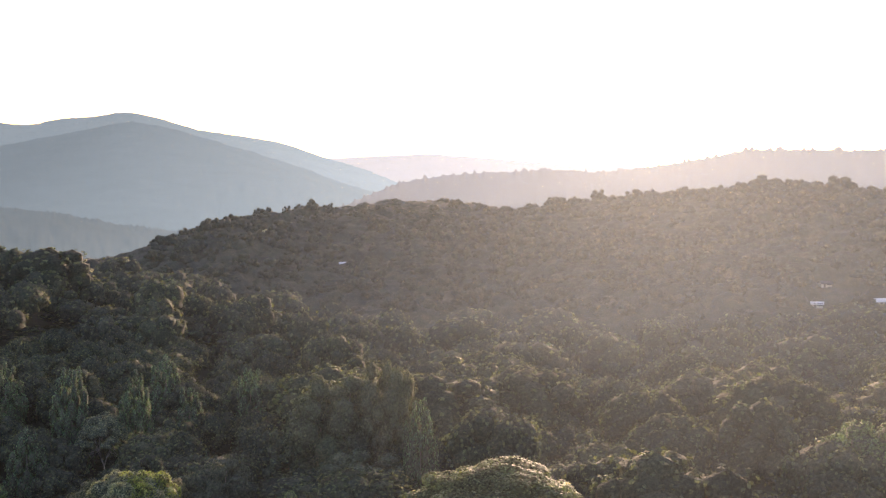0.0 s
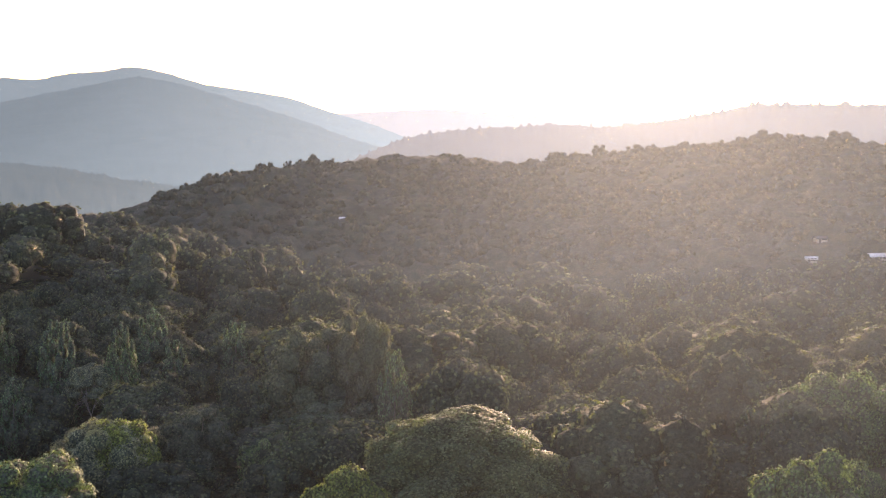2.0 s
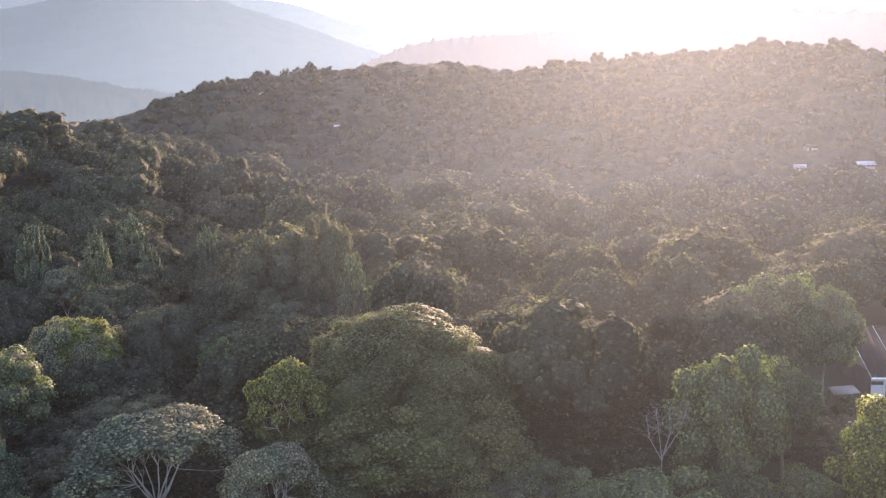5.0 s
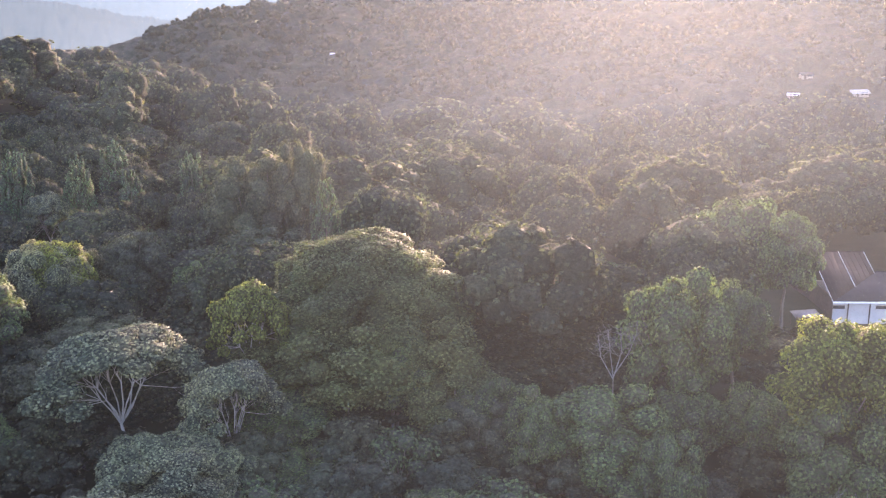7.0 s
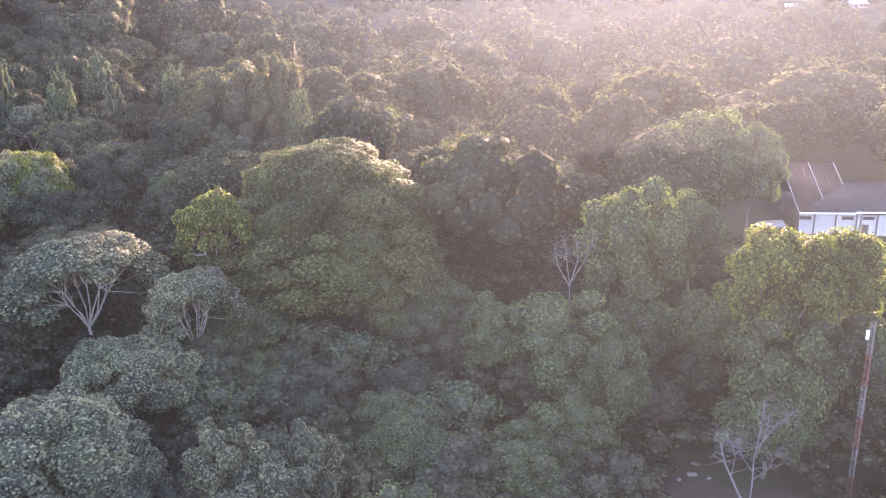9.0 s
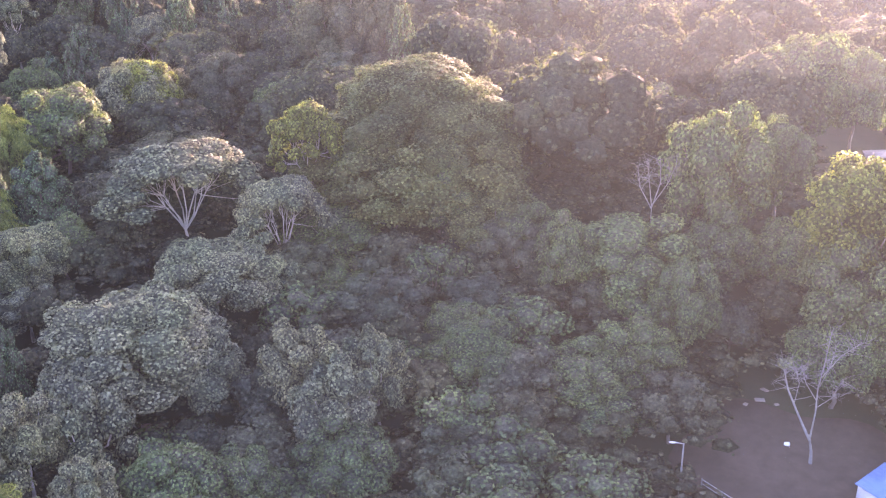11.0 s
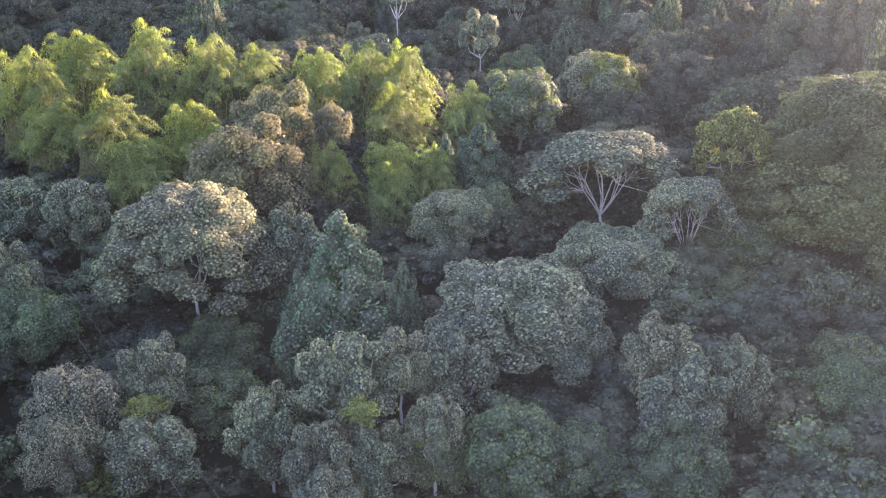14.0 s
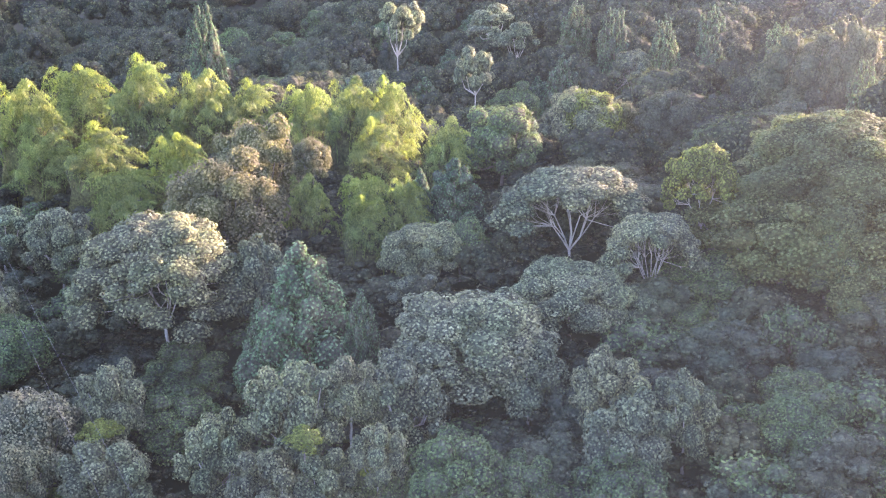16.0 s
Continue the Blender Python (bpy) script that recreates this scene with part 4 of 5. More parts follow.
def hill_canopy():
    """The far hillside's woods: crowns grown together into one uneven roof of leaves."""
    az, rad = np.radians(np.arange(-21, 29, 0.18)), np.arange(346, 860, 2.6)
    aa, rr = np.meshgrid(az, rad, indexing="ij")
    x, y = rr * np.sin(aa), rr * np.cos(aa)
    roof = np.full(x.shape, 1.0)
    for cx, cy in spread(wr, 350, 856, -21, 29, 5.6, lambda x, y: not clear(x, y)):
        r, a = math.hypot(cx, cy), math.atan2(cx, cy)
        w, h = wr.uniform(3.2, 5.2), wr.uniform(4.0, 5.8) + 1.5 * max(0.0, math.sin(cx * 0.05) * math.sin(cy * 0.041 + 1))
        if wr.uniform() < 0.06:
            w, h = w * 1.3, h + 2.0
        i0, i1 = np.searchsorted(az, [a - w / r, a + w / r])
        j0, j1 = np.searchsorted(rad, [r - w, r + w])
        d = np.hypot(x[i0:i1, j0:j1] - cx, y[i0:i1, j0:j1] - cy) / w
        dome = h - 0.42 * w * d * d - 1.2 * w * np.maximum(d - 0.75, 0)
        roof[i0:i1, j0:j1] = np.maximum(roof[i0:i1, j0:j1], np.where(d < 1, dome, 0))
    for h in HILL_HOUSES:
        roof = np.where((np.abs(x - h[0]) < h[2] * 0.5 + 1.5) & (y - h[1] > -9) & (y - h[1] < 5), 0.15, roof)
    open_grass = pasture(x, y)
    roof = np.where(open_grass, 0.5, roof + wr.normal(size=roof.shape) * 0.36)
    v = np.stack([x + wr.normal(size=x.shape) * 0.3, y, ground_z(x, y) + roof], -1).reshape(-1, 3)
    n = len(rad)
    k = (np.arange(len(az) - 1)[:, None] * n + np.arange(n - 1)[None]).reshape(-1)
    q = np.stack([k, k + 1, k + n + 1, k + n], -1)
    grazed = open_grass.reshape(-1)[q].all(1)
    q = np.concatenate([q[~grazed], q[grazed]])
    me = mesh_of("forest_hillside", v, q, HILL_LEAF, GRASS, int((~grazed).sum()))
    me.polygons.foreach_set("use_smooth", [True] * len(me.polygons))
    tagged(new("forest_hillside", me), "dim brownish woods covering the far hillside", "forest", kind="stuff")


hill_canopy()


def by_crest(x, y):
    a, r = math.degrees(math.atan2(x, y)), math.hypot(x, y)
    return abs(r - float(np.interp(a, CREST_AZ, CREST_R)) - 4) < 9 and not clear(x, y) and not pasture(x, y) and wr.uniform() < (0.75 if a > 9 else 0.3)


spots = [(x, y, wr.uniform(5, 9) + (4 if x > 110 else 0), wr.uniform(8, 14)) for x, y in spread(wr, 520, 770, -18, 27, 6.5, by_crest)]
spots += [(x, y, wr.uniform(5.5, 10) + 4 * wr.uniform() ** 4, wr.uniform(4.5, 10) * (1 + 0.8 * wr.uniform() ** 3)) for x, y in spread(wr, 400, 690, -15, 26, 8.6, lambda x, y: not clear(x, y) and not pasture(x, y) and wr.uniform() < 0.72 + 0.28 * math.sin(x * 0.06 + 1) * math.sin(y * 0.045))]
for az, r, w, h in [(16.6, 606, 22, 15), (18.6, 602, 14, 12), (20.0, 600, 18, 17), (21.6, 600, 15, 12), (12.2, 642, 20, 9), (10.8, 650, 10, 8), (8.0, 664, 6, 11), (-2.6, 704, 14, 8), (-3.4, 706, 6, 7), (-6.0, 700, 4, 9), (14.3, 625, 13, 8)]:
    spots.append((r * math.sin(radians(az)), r * math.cos(radians(az)), h, w))
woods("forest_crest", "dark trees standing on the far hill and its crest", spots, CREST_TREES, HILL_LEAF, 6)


def below_path(x, y):
    return y < 27 and math.hypot(x - 41, y + 10) < 52 and math.hypot(x - 20, y + 8) < 52


near_spots = spread(wr, 0.5, 70, -90, 90, 7.4, below_path) + spread(wr, 0.5, 36, 90, 270, 7.4, lambda x, y: True)
far_spots = spread(wr, 70, 112, 62, 90, 10, lambda x, y: True) + spread(wr, 36, 112, 90, 284, 10, lambda x, y: True)
spots = [(x, y, *sizes(8, 12, 0.16)) for x, y in near_spots]
woods("forest_below", "dense green forest canopy on the lower slope", spots, ROUGH, LEAF, 7)
spots = [(x, y, *sizes(8, 12, 0.16)) for x, y in far_spots]
woods("forest_behind", "dense green forest canopy on gentle ground", spots, ROUGH, WOODS, 5)


# ---- sheets imitating haze over the valley ----
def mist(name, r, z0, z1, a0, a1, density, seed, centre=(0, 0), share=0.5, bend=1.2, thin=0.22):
    """A thin sheet imitating haze: lets most light through and scatters the rest."""
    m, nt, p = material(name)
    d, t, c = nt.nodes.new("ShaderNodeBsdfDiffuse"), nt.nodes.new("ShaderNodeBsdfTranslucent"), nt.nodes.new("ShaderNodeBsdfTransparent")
    ahead = nt.nodes.new("ShaderNodeBsdfRefraction")          # rough refraction imitates haze that passes light on ahead
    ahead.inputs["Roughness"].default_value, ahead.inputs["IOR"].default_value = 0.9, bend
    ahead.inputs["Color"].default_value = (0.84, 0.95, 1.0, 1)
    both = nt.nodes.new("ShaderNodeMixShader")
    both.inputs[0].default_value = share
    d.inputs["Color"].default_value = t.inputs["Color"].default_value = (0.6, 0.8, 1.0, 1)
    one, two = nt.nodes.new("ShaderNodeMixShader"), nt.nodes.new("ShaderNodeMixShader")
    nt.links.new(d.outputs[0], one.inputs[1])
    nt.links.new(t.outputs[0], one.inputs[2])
    sep, side = nt.nodes.new("ShaderNodeSeparateXYZ"), nt.nodes.new("ShaderNodeMapRange")      # denser to the right, imitating brighter haze on the sun's side
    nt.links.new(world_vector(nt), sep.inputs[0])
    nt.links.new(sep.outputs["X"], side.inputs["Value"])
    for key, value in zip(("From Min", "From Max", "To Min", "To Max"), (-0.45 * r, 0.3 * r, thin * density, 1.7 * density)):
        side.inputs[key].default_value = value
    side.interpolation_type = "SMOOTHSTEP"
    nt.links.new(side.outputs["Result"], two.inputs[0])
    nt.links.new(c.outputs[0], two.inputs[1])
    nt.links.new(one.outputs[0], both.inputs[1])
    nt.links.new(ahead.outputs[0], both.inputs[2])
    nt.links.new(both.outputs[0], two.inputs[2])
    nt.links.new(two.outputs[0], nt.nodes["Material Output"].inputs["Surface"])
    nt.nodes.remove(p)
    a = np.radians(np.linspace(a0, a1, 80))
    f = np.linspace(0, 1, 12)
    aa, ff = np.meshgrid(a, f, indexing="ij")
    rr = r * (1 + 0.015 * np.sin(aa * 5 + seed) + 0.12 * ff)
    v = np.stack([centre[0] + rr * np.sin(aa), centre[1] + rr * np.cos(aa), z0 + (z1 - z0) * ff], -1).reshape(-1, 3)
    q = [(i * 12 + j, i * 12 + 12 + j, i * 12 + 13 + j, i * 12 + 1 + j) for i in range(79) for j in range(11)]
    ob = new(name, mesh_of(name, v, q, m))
    tagged(ob, "thin added sheet imitating pale sunlit haze", "mist", kind="structure")


mist("mist_valley", 250, -34, 110, -80, 70, 0.0045, 1.0, share=0.042, bend=1.36)
mist("mist_slope", 196, -34, 90, -80, 60, 0.003, 2.4, share=0.095, bend=1.5)
mist("mist_back", 304, -34, 120, -80, 70, 0.008, 4.1, share=0.042, bend=1.22)
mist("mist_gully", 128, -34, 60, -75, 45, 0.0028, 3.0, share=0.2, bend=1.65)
# added across the camera's view to lift dark tones, imitating glare
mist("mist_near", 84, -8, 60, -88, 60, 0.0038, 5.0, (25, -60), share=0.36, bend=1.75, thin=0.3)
mist("mist_far", 900, -60, 300, -80, 70, 0.016, 2.0, share=0.05, bend=1.13)


# ---- yard, house and small things ----
def plain_mesh(name, bm, mat):
    me = bpy.data.meshes.new(name)
    bm.to_mesh(me)
    bm.free()
    me.materials.append(mat)
    return me


def box(name, size, at, mat, parent, label="", turn=(0, 0, 0), bevel=0.02):
    """A block with softened edges, as a part."""
    bm = bmesh.new()
    bmesh.ops.create_cube(bm, size=1.0)
    bmesh.ops.scale(bm, vec=size, verts=bm.verts)
    if bevel:
        bmesh.ops.bevel(bm, geom=bm.edges, offset=min(bevel, min(size) * 0.3), segments=1, affect="EDGES")
    ob = part(name, plain_mesh(name, bm, mat), parent, label)
    ob.matrix_basis = pose(*at, *turn)
    return ob


def slab(name, corners, thick, mat, parent, label=""):
    """A flat board through four corners, thickened downwards."""
    up = [Vector(c) for c in corners]
    n = (up[1] - up[0]).cross(up[3] - up[0]).normalized()
    n = n if n.z > 0 else -n
    v = [tuple(c) for c in up] + [tuple(c - n * thick) for c in up]
    q = [(0, 1, 2, 3), (7, 6, 5, 4), (0, 4, 5, 1), (1, 5, 6, 2), (2, 6, 7, 3), (3, 7, 4, 0)]
    return part(name, mesh_of(name, v, q, mat), parent, label)


def street_lamp(x, y, top):
    z = float(ground_z(x, y))
    lamp = tagged(new("street_lamp"), "slim pale street lamp standing in the yard", "street lamp")
    lamp.location = (x, y, z)
    h = top - z
    part("post", mesh_of("post", *tube([(0, 0, 0), (0, 0, h * 0.5), (0, 0, h)], [0.11, 0.085, 0.06], 10), GALVANISED), lamp)
    part("arm", mesh_of("arm", *tube([(0, 0, h - 0.05), (-0.35, 0, h + 0.02), (-0.75, 0, h + 0.03)], [0.045, 0.04, 0.035], 8), GALVANISED), lamp)
    part("lamp_head", mesh_of("lamp_head", *blob((-0.95, 0, h + 0.03), (0.32, 0.13, 0.08), np.random.default_rng(1), 12, 7, 0.0), WALL_WHITE), lamp)
    part("base_plate", mesh_of("base_plate", *tube([(0, 0, -0.1), (0, 0, 0.06)], [0.22, 0.22], 12), GALVANISED), lamp)


street_lamp(36.9, 68.6, -8.3)


def yard():
    """Bare earth round the shed, with a ragged edge."""
    n, k = 48, 12
    v, q = [], []
    for i in range(k + 1):
        for j in range(n):
            a = 2 * math.pi * j / n
            f = (i / k) * (13.5 + 1.2 * math.sin(3 * a + 1) + 0.8 * math.sin(7 * a)) if i else 0.05
            x, y = 49 + f * math.cos(a), 71 + f * math.sin(a)
            v.append((x, y, float(ground_z(x, y)) + 0.12 - 0.3 * (i == k)))
    for i in range(k):
        for j in range(n):
            q.append((i * n + j, (i + 1) * n + j, (i + 1) * n + (j + 1) % n, i * n + (j + 1) % n))
    tagged(new("yard", mesh_of("yard", v, q, YARD_DIRT)), "bare reddish-brown earth yard", "yard", kind="structure")


yard()


def lattice_mast(x, y, top):
    """A three-legged mast in red and white sections."""
    z0 = float(ground_z(x, y)) - 0.2
    mast = tagged(new("lattice_mast"), "red and white steel lattice mast with braced legs", "mast")
    mast.location = (x, y, z0)
    n = 6
    h = (top - z0) / n
    c = [(0.27 * math.cos(a), 0.27 * math.sin(a)) for a in (0.5, 0.5 + 2.094, 0.5 + 4.189)]
    for i in range(n):
        mat = TIMBER_GREY if i % 2 else RED_PAINT
        a, b = i * h, (i + 1) * h
        sec = part("section", mesh_of("section", *tube([(*c[0], a), (*c[0], b)], [0.03, 0.03], 6), mat), mast, "white painted section" if i % 2 else "red painted section")
        for k in (1, 2):
            part("leg", mesh_of("leg", *tube([(*c[k], a), (*c[k], b)], [0.03, 0.03], 6), mat), sec)
        steps = 7
        for k in range(3):
            zig = []
            for j in range(steps):
                p, q = (c[k], c[(k + 1) % 3]) if j % 2 else (c[(k + 1) % 3], c[k])
                zig.append(tube([(*p, a + h * j / steps), (*q, a + h * (j + 1) / steps)], [0.016, 0.016], 4))
                zig.append(tube([(*p, a + h * j / steps), (*q, a + h * j / steps)], [0.014, 0.014], 4))
            part("bracing", mesh_of("bracing", *joined(zig), mat), sec)
    box("antenna", (0.3, 0.12, 0.9), (-0.42, 0, n * h - 1.2), WHITE_PAINT, mast, "white panel antenna")


lattice_mast(59.3, 80.0, 5.6)


def bare_tree(x, y, lines, label, mat, seed, twigs):
    """A leafless tree: tapered limbs given as lines from the base, with fine twigs."""
    rng = np.random.default_rng(seed)
    tree = tagged(new("bare_tree"), label, "tree")
    tree.location = (x, y, float(ground_z(x, y)) - 0.2)
    for i, (pts, r0) in enumerate(lines):
        wood = [tube(pts, np.linspace(r0, r0 * 0.35, len(pts)), 7)]
        for _ in range(twigs if i else 0):
            f = rng.uniform(0.4, 1.0) * (len(pts) - 1)
            k = min(int(f), len(pts) - 2)
            p = np.array(pts[k]) * (1 - f + k) + np.array(pts[k + 1]) * (f - k)
            d = unit(rng.normal(size=3) * np.array([1, 1, 0.6]) + np.array([0, 0, 0.5])) * rng.uniform(0.8, 2.4)
            m = p + d * 0.5 + rng.normal(size=3) * 0.12
            wood.append(tube([p, m, p + d], [max(r0 * 0.25, 0.02), max(r0 * 0.16, 0.014), 0.008], 4))
            e = p + d * 0.6
            wood.append(tube([m, e + rng.normal(size=3) * 0.4], [r0 * 0.12, 0.01], 3))
        part("trunk" if i == 0 else "limb", mesh_of("limb", *joined(wood), mat), tree)
    return tree


dead = bare_tree(49.2, 76.1, [
    ([(0, 0, 0), (-0.1, 0, 1.6), (-0.5, 0, 3.4)], 0.19),
    ([(-0.4, 0, 2.8), (-1.6, 0.1, 5.2), (-2.9, 0, 8.0), (-3.3, -0.1, 9.4), (-3.6, 0, 10.6)], 0.12),
    ([(-0.4, 0, 2.8), (-0.2, 0.2, 5.5), (-0.3, 0.2, 8.2), (-0.1, 0, 10.7), (0.1, 0, 14.2)], 0.085),
    ([(-0.2, 0, 9.4), (1.2, 0.2, 11.6), (2.6, 0.3, 12.8), (3.6, 0.3, 13.4)], 0.042),
    ([(-0.3, 0.1, 7.0), (-1.4, 0.4, 8.6), (-2.0, 0.4, 10.4)], 0.038),
    ([(-0.25, 0.1, 6.2), (0.9, -0.3, 7.6), (1.6, -0.4, 9.6)], 0.036),
    ([(-0.2, 0.1, 8.4), (0.5, 0.5, 10.2), (0.9, 0.7, 12.6)], 0.034),
    ([(-2.2, 0.0, 6.6), (-1.9, 0.5, 8.4), (-2.4, 0.7, 9.9)], 0.034),
], "pale leafless tree with two forked limbs in the yard", TIMBER_GREY, 4, 26)
tuft, faces, soft = lobed_leaves(np.random.default_rng(8), np.array([(-3.6, 0, 10.6, 0.5), (-3.2, 0, 10.9, 0.35)]), 110, 0.16)
part("leaf_tuft", mesh_of("leaf_tuft", tuft, faces, LEAF_PALE), dead, "last pale leaves on a limb tip")
bare_tree(34.2, 103.0, [
    ([(0, 0, 0), (0.1, 0, 5), (0, 0, 9.5)], 0.12),
    ([(0, 0, 9), (-1.4, 0, 11.5), (-1.8, 0, 14)], 0.07),
    ([(0, 0, 9), (0.8, 0.1, 12), (0.6, 0, 15)], 0.07),
    ([(0, 0, 9.3), (1.6, 0.1, 12), (2.4, 0, 14.4)], 0.06),
    ([(0, 0, 9.3), (-0.4, 0.1, 12), (-0.8, 0, 14.8)], 0.06),
], "thin dead tree with pale branches among the crowns", TIMBER_GREY, 6, 20)


def blue_shed():
    """A small shed under a blue sheet roof."""
    shed = tagged(new("shed"), "small shed with a bright blue sheet roof", "shed")
    c = [(54.8, 73.2, -11.6), (51.9, 70.6, -12.3), (54.4, 67.8, -12.4), (57.6, 70.4, -11.7)]
    slab("roof", c, 0.06, BLUE_SHEET, shed, "bright blue sheet roof")
    mid = Vector((54.7, 70.5, 0))
    z = float(ground_z(54.7, 70.5)) - 0.2
    foot = [mid + (Vector((a, b, 0)) - mid) * 0.88 for a, b, _ in c]
    for i in range(4):
        p, q = foot[i], foot[(i + 1) % 4]
        tp, tq = c[i][2] - 0.12, c[(i + 1) % 4][2] - 0.12
        d = (q - p).normalized()
        o = Vector((-d.y, d.x, 0)) * 0.06
        v = [(*(p + o).xy, z), (*(q + o).xy, z), (*(q + o).xy, tq), (*(p + o).xy, tp), (*(p - o).xy, z), (*(q - o).xy, z), (*(q - o).xy, tq), (*(p - o).xy, tp)]
        f = [(0, 1, 2, 3), (7, 6, 5, 4), (0, 4, 5, 1), (1, 5, 6, 2), (2, 6, 7, 3), (3, 7, 4, 0)]
        part("wall", mesh_of("wall", v, f, WALL_WHITE), shed)
    a, b = Vector(c[0]), Vector(c[1])
    for i in range(9):
        f = (i + 0.5) / 9
        p, q = a.lerp(b, f), Vector(c[3]).lerp(Vector(c[2]), f)
        part("roof_rib", mesh_of("roof_rib", *tube([p, q], [0.035, 0.035], 5), BLUE_SHEET), shed)


blue_shed()


def house():
    """A white-walled house: a deep brown-roofed block and a lower grey-roofed wing."""
    z = min(float(ground_z(72, 143)), float(ground_z(92, 152))) - 0.4
    home = tagged(new("house"), "white house with low brown and grey sheet roofs", "house")
    home.location = (0, 0, 0)
    wall = box("wall", (9.0, 0.2, -4.0 - z), (75.3, 141.9, (z - 4.0) / 2), WALL_WHITE, home, "white front wall")
    wing = box("wall", (15.6, 0.2, -4.3 - z), (87.3, 141.9, (z - 4.3) / 2), WALL_WHITE, home, "white front wall of the wing")
    box("wall", (0.2, 22.0, -4.0 - z), (71.2, 152.9, (z - 4.0) / 2), TIMBER, home)
    box("wall", (0.2, 10.0, -4.3 - z), (95.0, 146.9, (z - 4.3) / 2), WALL_WHITE, home)
    box("wall", (24.0, 0.2, -4.3 - z), (83.2, 163.8 - 10.5, (z - 4.3) / 2), WALL_WHITE, home)
    for x0, x1, y0, y1, ze, zr, hip, mat, lab in ((70.4, 78.5, 141.0, 153.0, -3.7, 0.45, 0.0, SHEET_BROWN, "rust-brown sheet roof"), (78.5, 96.0, 141.0, 147.2, -3.55, -1.0, 7.8, SHEET_GREY, "slate-grey sheet roof")):
        yb = 2 * y1 - y0
        front = slab("roof", [(x0 - hip, y0, ze), (x1, y0, ze), (x1, y1, zr), (x0, y1, zr)], 0.08, mat, home, lab)
        slab("roof", [(x0, y1, zr), (x1, y1, zr), (x1, yb, ze), (x0, yb, ze)], 0.08, mat, home, lab)
        n = int((x1 - x0) / 0.75)
        for i in range(1, n):
            x = x0 + (x1 - x0) * i / n
            part("seam", mesh_of("seam", *tube([(x, y0, ze + 0.02), (x, y1, zr + 0.02)], [0.03, 0.03], 4), mat), front)
        part("ridge_cap", mesh_of("ridge_cap", *tube([(x0, y1, zr + 0.03), (x1, y1, zr + 0.03)], [0.1, 0.1], 6), mat), home)
        box("fascia", (x1 - x0, 0.06, 0.26), ((x0 + x1) / 2, y0 - 0.05, ze - 0.1), WHITE_PAINT, home, "white eaves board")
    tilt = math.degrees(math.atan2(4.15, 12.0))
    for x in (70.4, 78.4, 74.6):
        box("verge_board", (0.07, 12.6, 0.1), (x, 147.0, -1.57), WALL_WHITE, home, "white roof edge board", (tilt, 0, 0))
    for i, x in enumerate((72.9, 76.0, 79.0, 82.0, 85.0, 88.0, 91.0)):
        box("post", (0.16, 0.16, -4.0 - z), (x, 141.65, (z - 4.0) / 2), TIMBER, home, "dark timber post")
        if i in (0, 2, 3, 5):
            w = box("window", (1.7, 0.1, 0.5), (x - 1.3, 141.74, -4.75), TIMBER, home, "dark window strip under the eaves")
            box("pane", (0.75, 0.04, 0.38), (-0.42, -0.05, 0), GLASS_DARK, w)
            box("pane", (0.75, 0.04, 0.38), (0.42, -0.05, 0), GLASS_DARK, w)
    box("door", (0.95, 0.08, 2.05), (80.4, 141.75, z + 1.5), TIMBER, home, "dark timber door")


house()


def lean_to():
    z = float(ground_z(67, 140))
    hut = tagged(new("lean_to"), "open timber lean-to with a pale flat roof", "shelter")
    slab("roof", [(64.8, 139.2, -5.6), (68.4, 139.2, -5.3), (68.4, 142.2, -5.2), (64.8, 142.2, -5.5)], 0.07, TIMBER_GREY, hut)
    for x, y in ((65.0, 139.4), (68.2, 139.4), (65.0, 142.0), (68.2, 142.0)):
        part("post", mesh_of("post", *tube([(x, y, z - 0.2), (x, y, -5.5)], [0.07, 0.07], 6), TIMBER), hut)


lean_to()


def hill_house(x, y, w, d, h, turn, roof, label):
    """A small gabled house on the far hillside."""
    z = float(ground_z(x, y)) - 0.3
    home = tagged(new("house"), label, "house", "houses on the far hillside")
    home.matrix_basis = pose(x, y, z, 0, 0, turn)
    w, d, h = w * 0.5, d * 0.5, h * 0.7
    box("wall", (w, d, h), (0, 0, h / 2), WALL_DIM, home)
    for sgn in (-1, 1):
        slab("roof", [(-w / 2 - 0.4, sgn * (d / 2 + 0.5), h - 0.2), (w / 2 + 0.4, sgn * (d / 2 + 0.5), h - 0.2), (w / 2 + 0.4, 0, h + d * 0.28), (-w / 2 - 0.4, 0, h + d * 0.28)], 0.1, roof, home)
    box("door", (0.9, 0.08, 2.0), (-w * 0.2, -d / 2 - 0.03, 1.0), TIMBER, home)
    for k in (0.1, 0.33):
        f = box("window", (1.2, 0.08, 1.0), (w * k, -d / 2 - 0.03, 1.6), TIMBER, home)
        box("pane", (1.0, 0.04, 0.8), (0, -0.04, 0), GLASS_DARK, f)


for spot in HILL_HOUSES:
    hill_house(*spot)


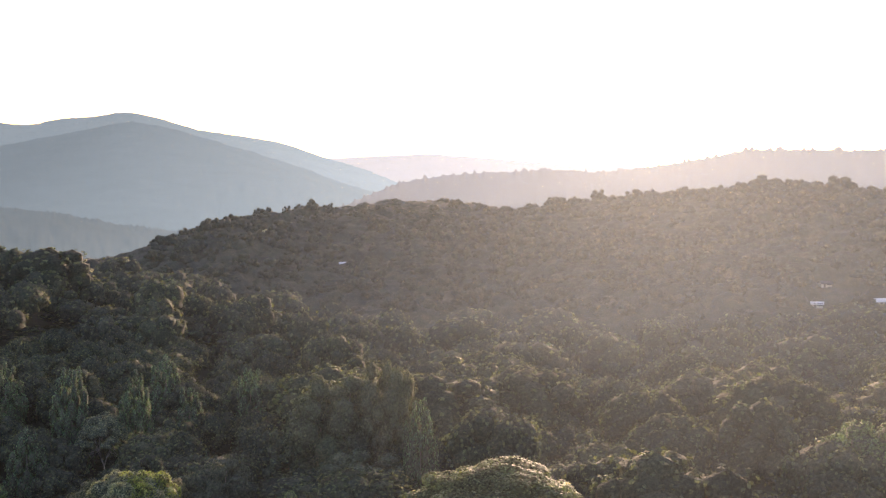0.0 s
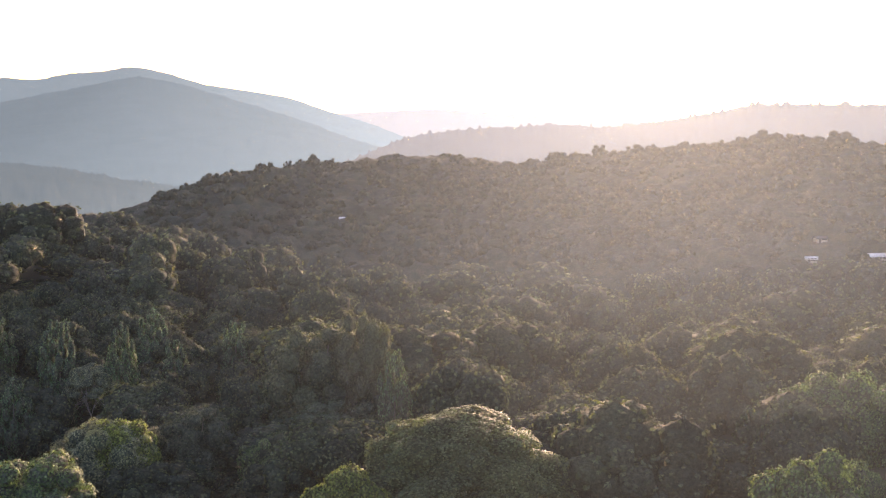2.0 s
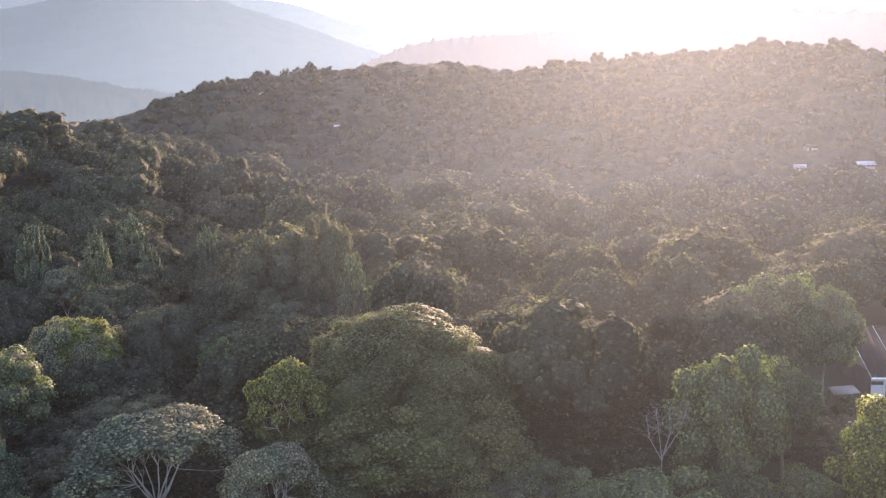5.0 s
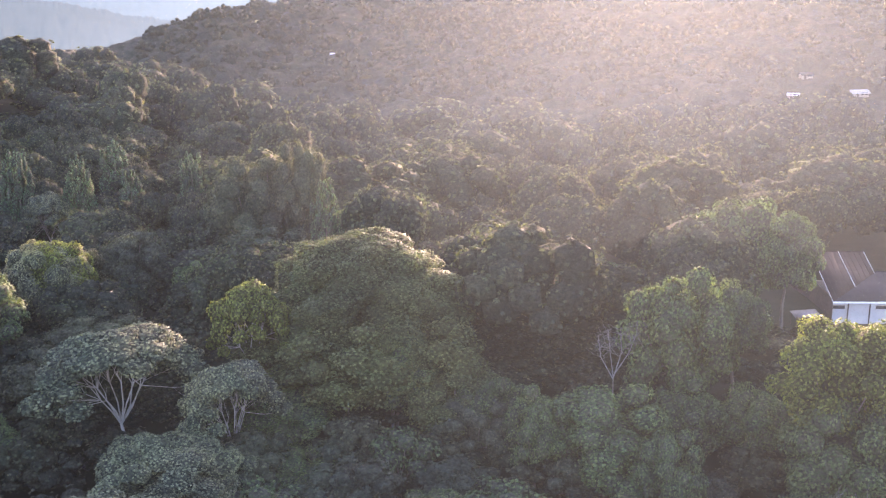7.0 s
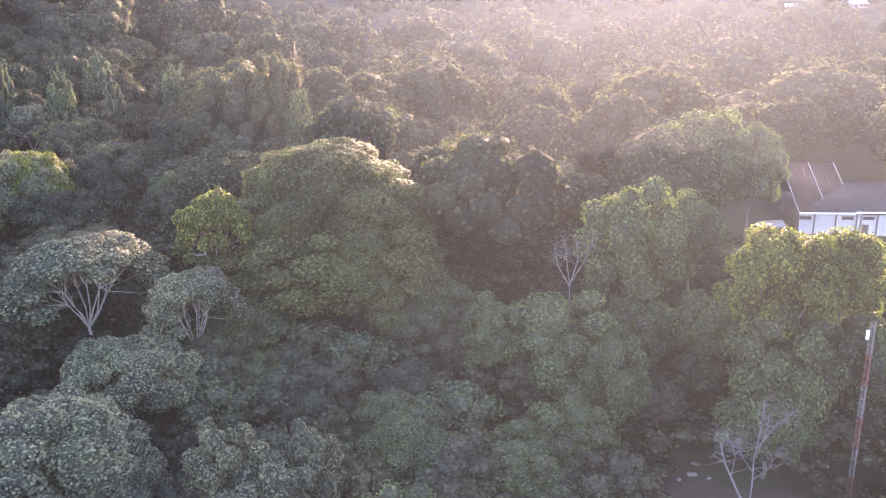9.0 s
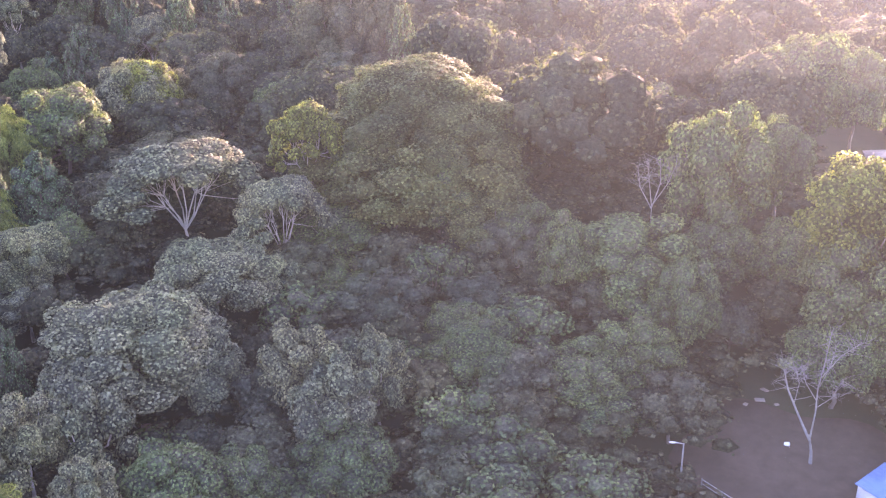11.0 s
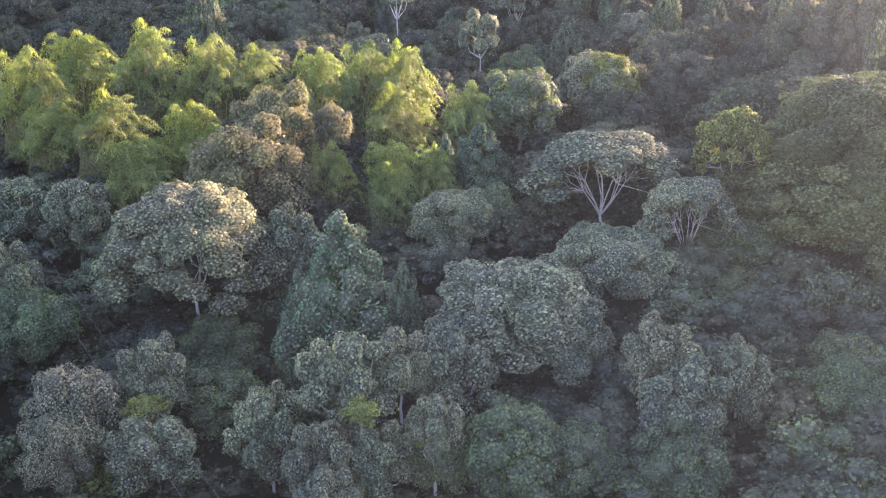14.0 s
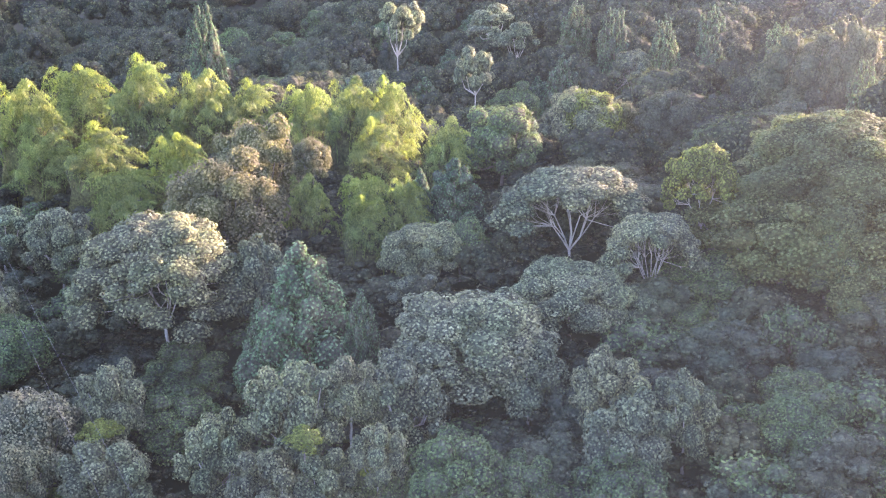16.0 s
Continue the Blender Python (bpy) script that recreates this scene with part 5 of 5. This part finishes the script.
def fence(a, b, n):
    """A low rail fence at the yard's edge."""
    rail = tagged(new("fence"), "low pale rail fence at the yard's edge", "fence")
    p = [Vector((a[0] + (b[0] - a[0]) * i / n, a[1] + (b[1] - a[1]) * i / n, 0)) for i in range(n + 1)]
    for q in p:
        q.z = float(ground_z(q.x, q.y))
        part("post", mesh_of("post", *tube([q - Vector((0, 0, 0.2)), q + Vector((0, 0, 1.1))], [0.05, 0.05], 6), GALVANISED), rail)
    for k in (0.55, 1.0):
        for i in range(n):
            part("rail", mesh_of("rail", *tube([p[i] + Vector((0, 0, k)), p[i + 1] + Vector((0, 0, k))], [0.035, 0.035], 6), GALVANISED), rail)


fence((39.0, 71.0), (47.5, 64.5), 5)
tub = tagged(new("tub", mesh_of("tub", *tube([(0, 0, 0), (0, 0, 0.06), (0, 0, 0.45), (0, 0, 0.47), (0, 0, 0.42), (0, 0, 0.1)], [0.14, 0.17, 0.2, 0.19, 0.175, 0.14], 14), WHITE_PAINT)), "white plastic tub lying on the dirt yard", "tub")
tub.matrix_basis = pose(47.1, 78.3, float(ground_z(47.1, 78.3)) + 0.18, 75, 0, 60)
for k, (dx, dy, w, l, a) in enumerate([(0, 0, 1.0, 0.5, 10), (-1.4, -0.8, 0.7, 0.4, 60), (0.6, 1.5, 0.8, 0.5, 130), (1.6, -0.4, 0.5, 0.3, 30)]):
    bm = bmesh.new()
    bmesh.ops.create_cube(bm, size=1.0)
    bmesh.ops.scale(bm, vec=(w, l, 0.12), verts=bm.verts)
    bmesh.ops.bevel(bm, geom=bm.edges, offset=0.03, segments=2, affect="EDGES")
    ob = tagged(new("board", plain_mesh("board", bm, WALL_DIM)), "pale scrap board lying on the yard", "board", "scrap boards")
    ob.matrix_basis = pose(45.3 + dx, 84.0 + dy, float(ground_z(45.3 + dx, 84.0 + dy)) + 0.1, 6, 4, a)


def cable(points, label):
    """A sagging power line."""
    cu = bpy.data.curves.new("power_cable", "CURVE")
    cu.dimensions, cu.bevel_depth, cu.bevel_resolution = "3D", 0.008, 1
    sp = cu.splines.new("POLY")
    a, b = Vector(points[0]), Vector(points[1])
    sp.points.add(40)
    for i in range(41):
        f = i / 40
        p = a.lerp(b, f)
        sp.points[i].co = (p.x, p.y, p.z - 4 * points[2] * f * (1 - f), 1)
    cu.materials.append(TIMBER_GREY)
    tagged(new("power_cable", cu), label, "cable", "power line")


cable([(-118.0, 72.2, 1.0), (26.0, 14.0, 1.0), 1.0], "thin grey power cable strung over the treetops")
cable([(-108.0, 66.5, 1.0), (24.0, 12.3, 1.0), 1.0], "thin grey power cable strung over the treetops")
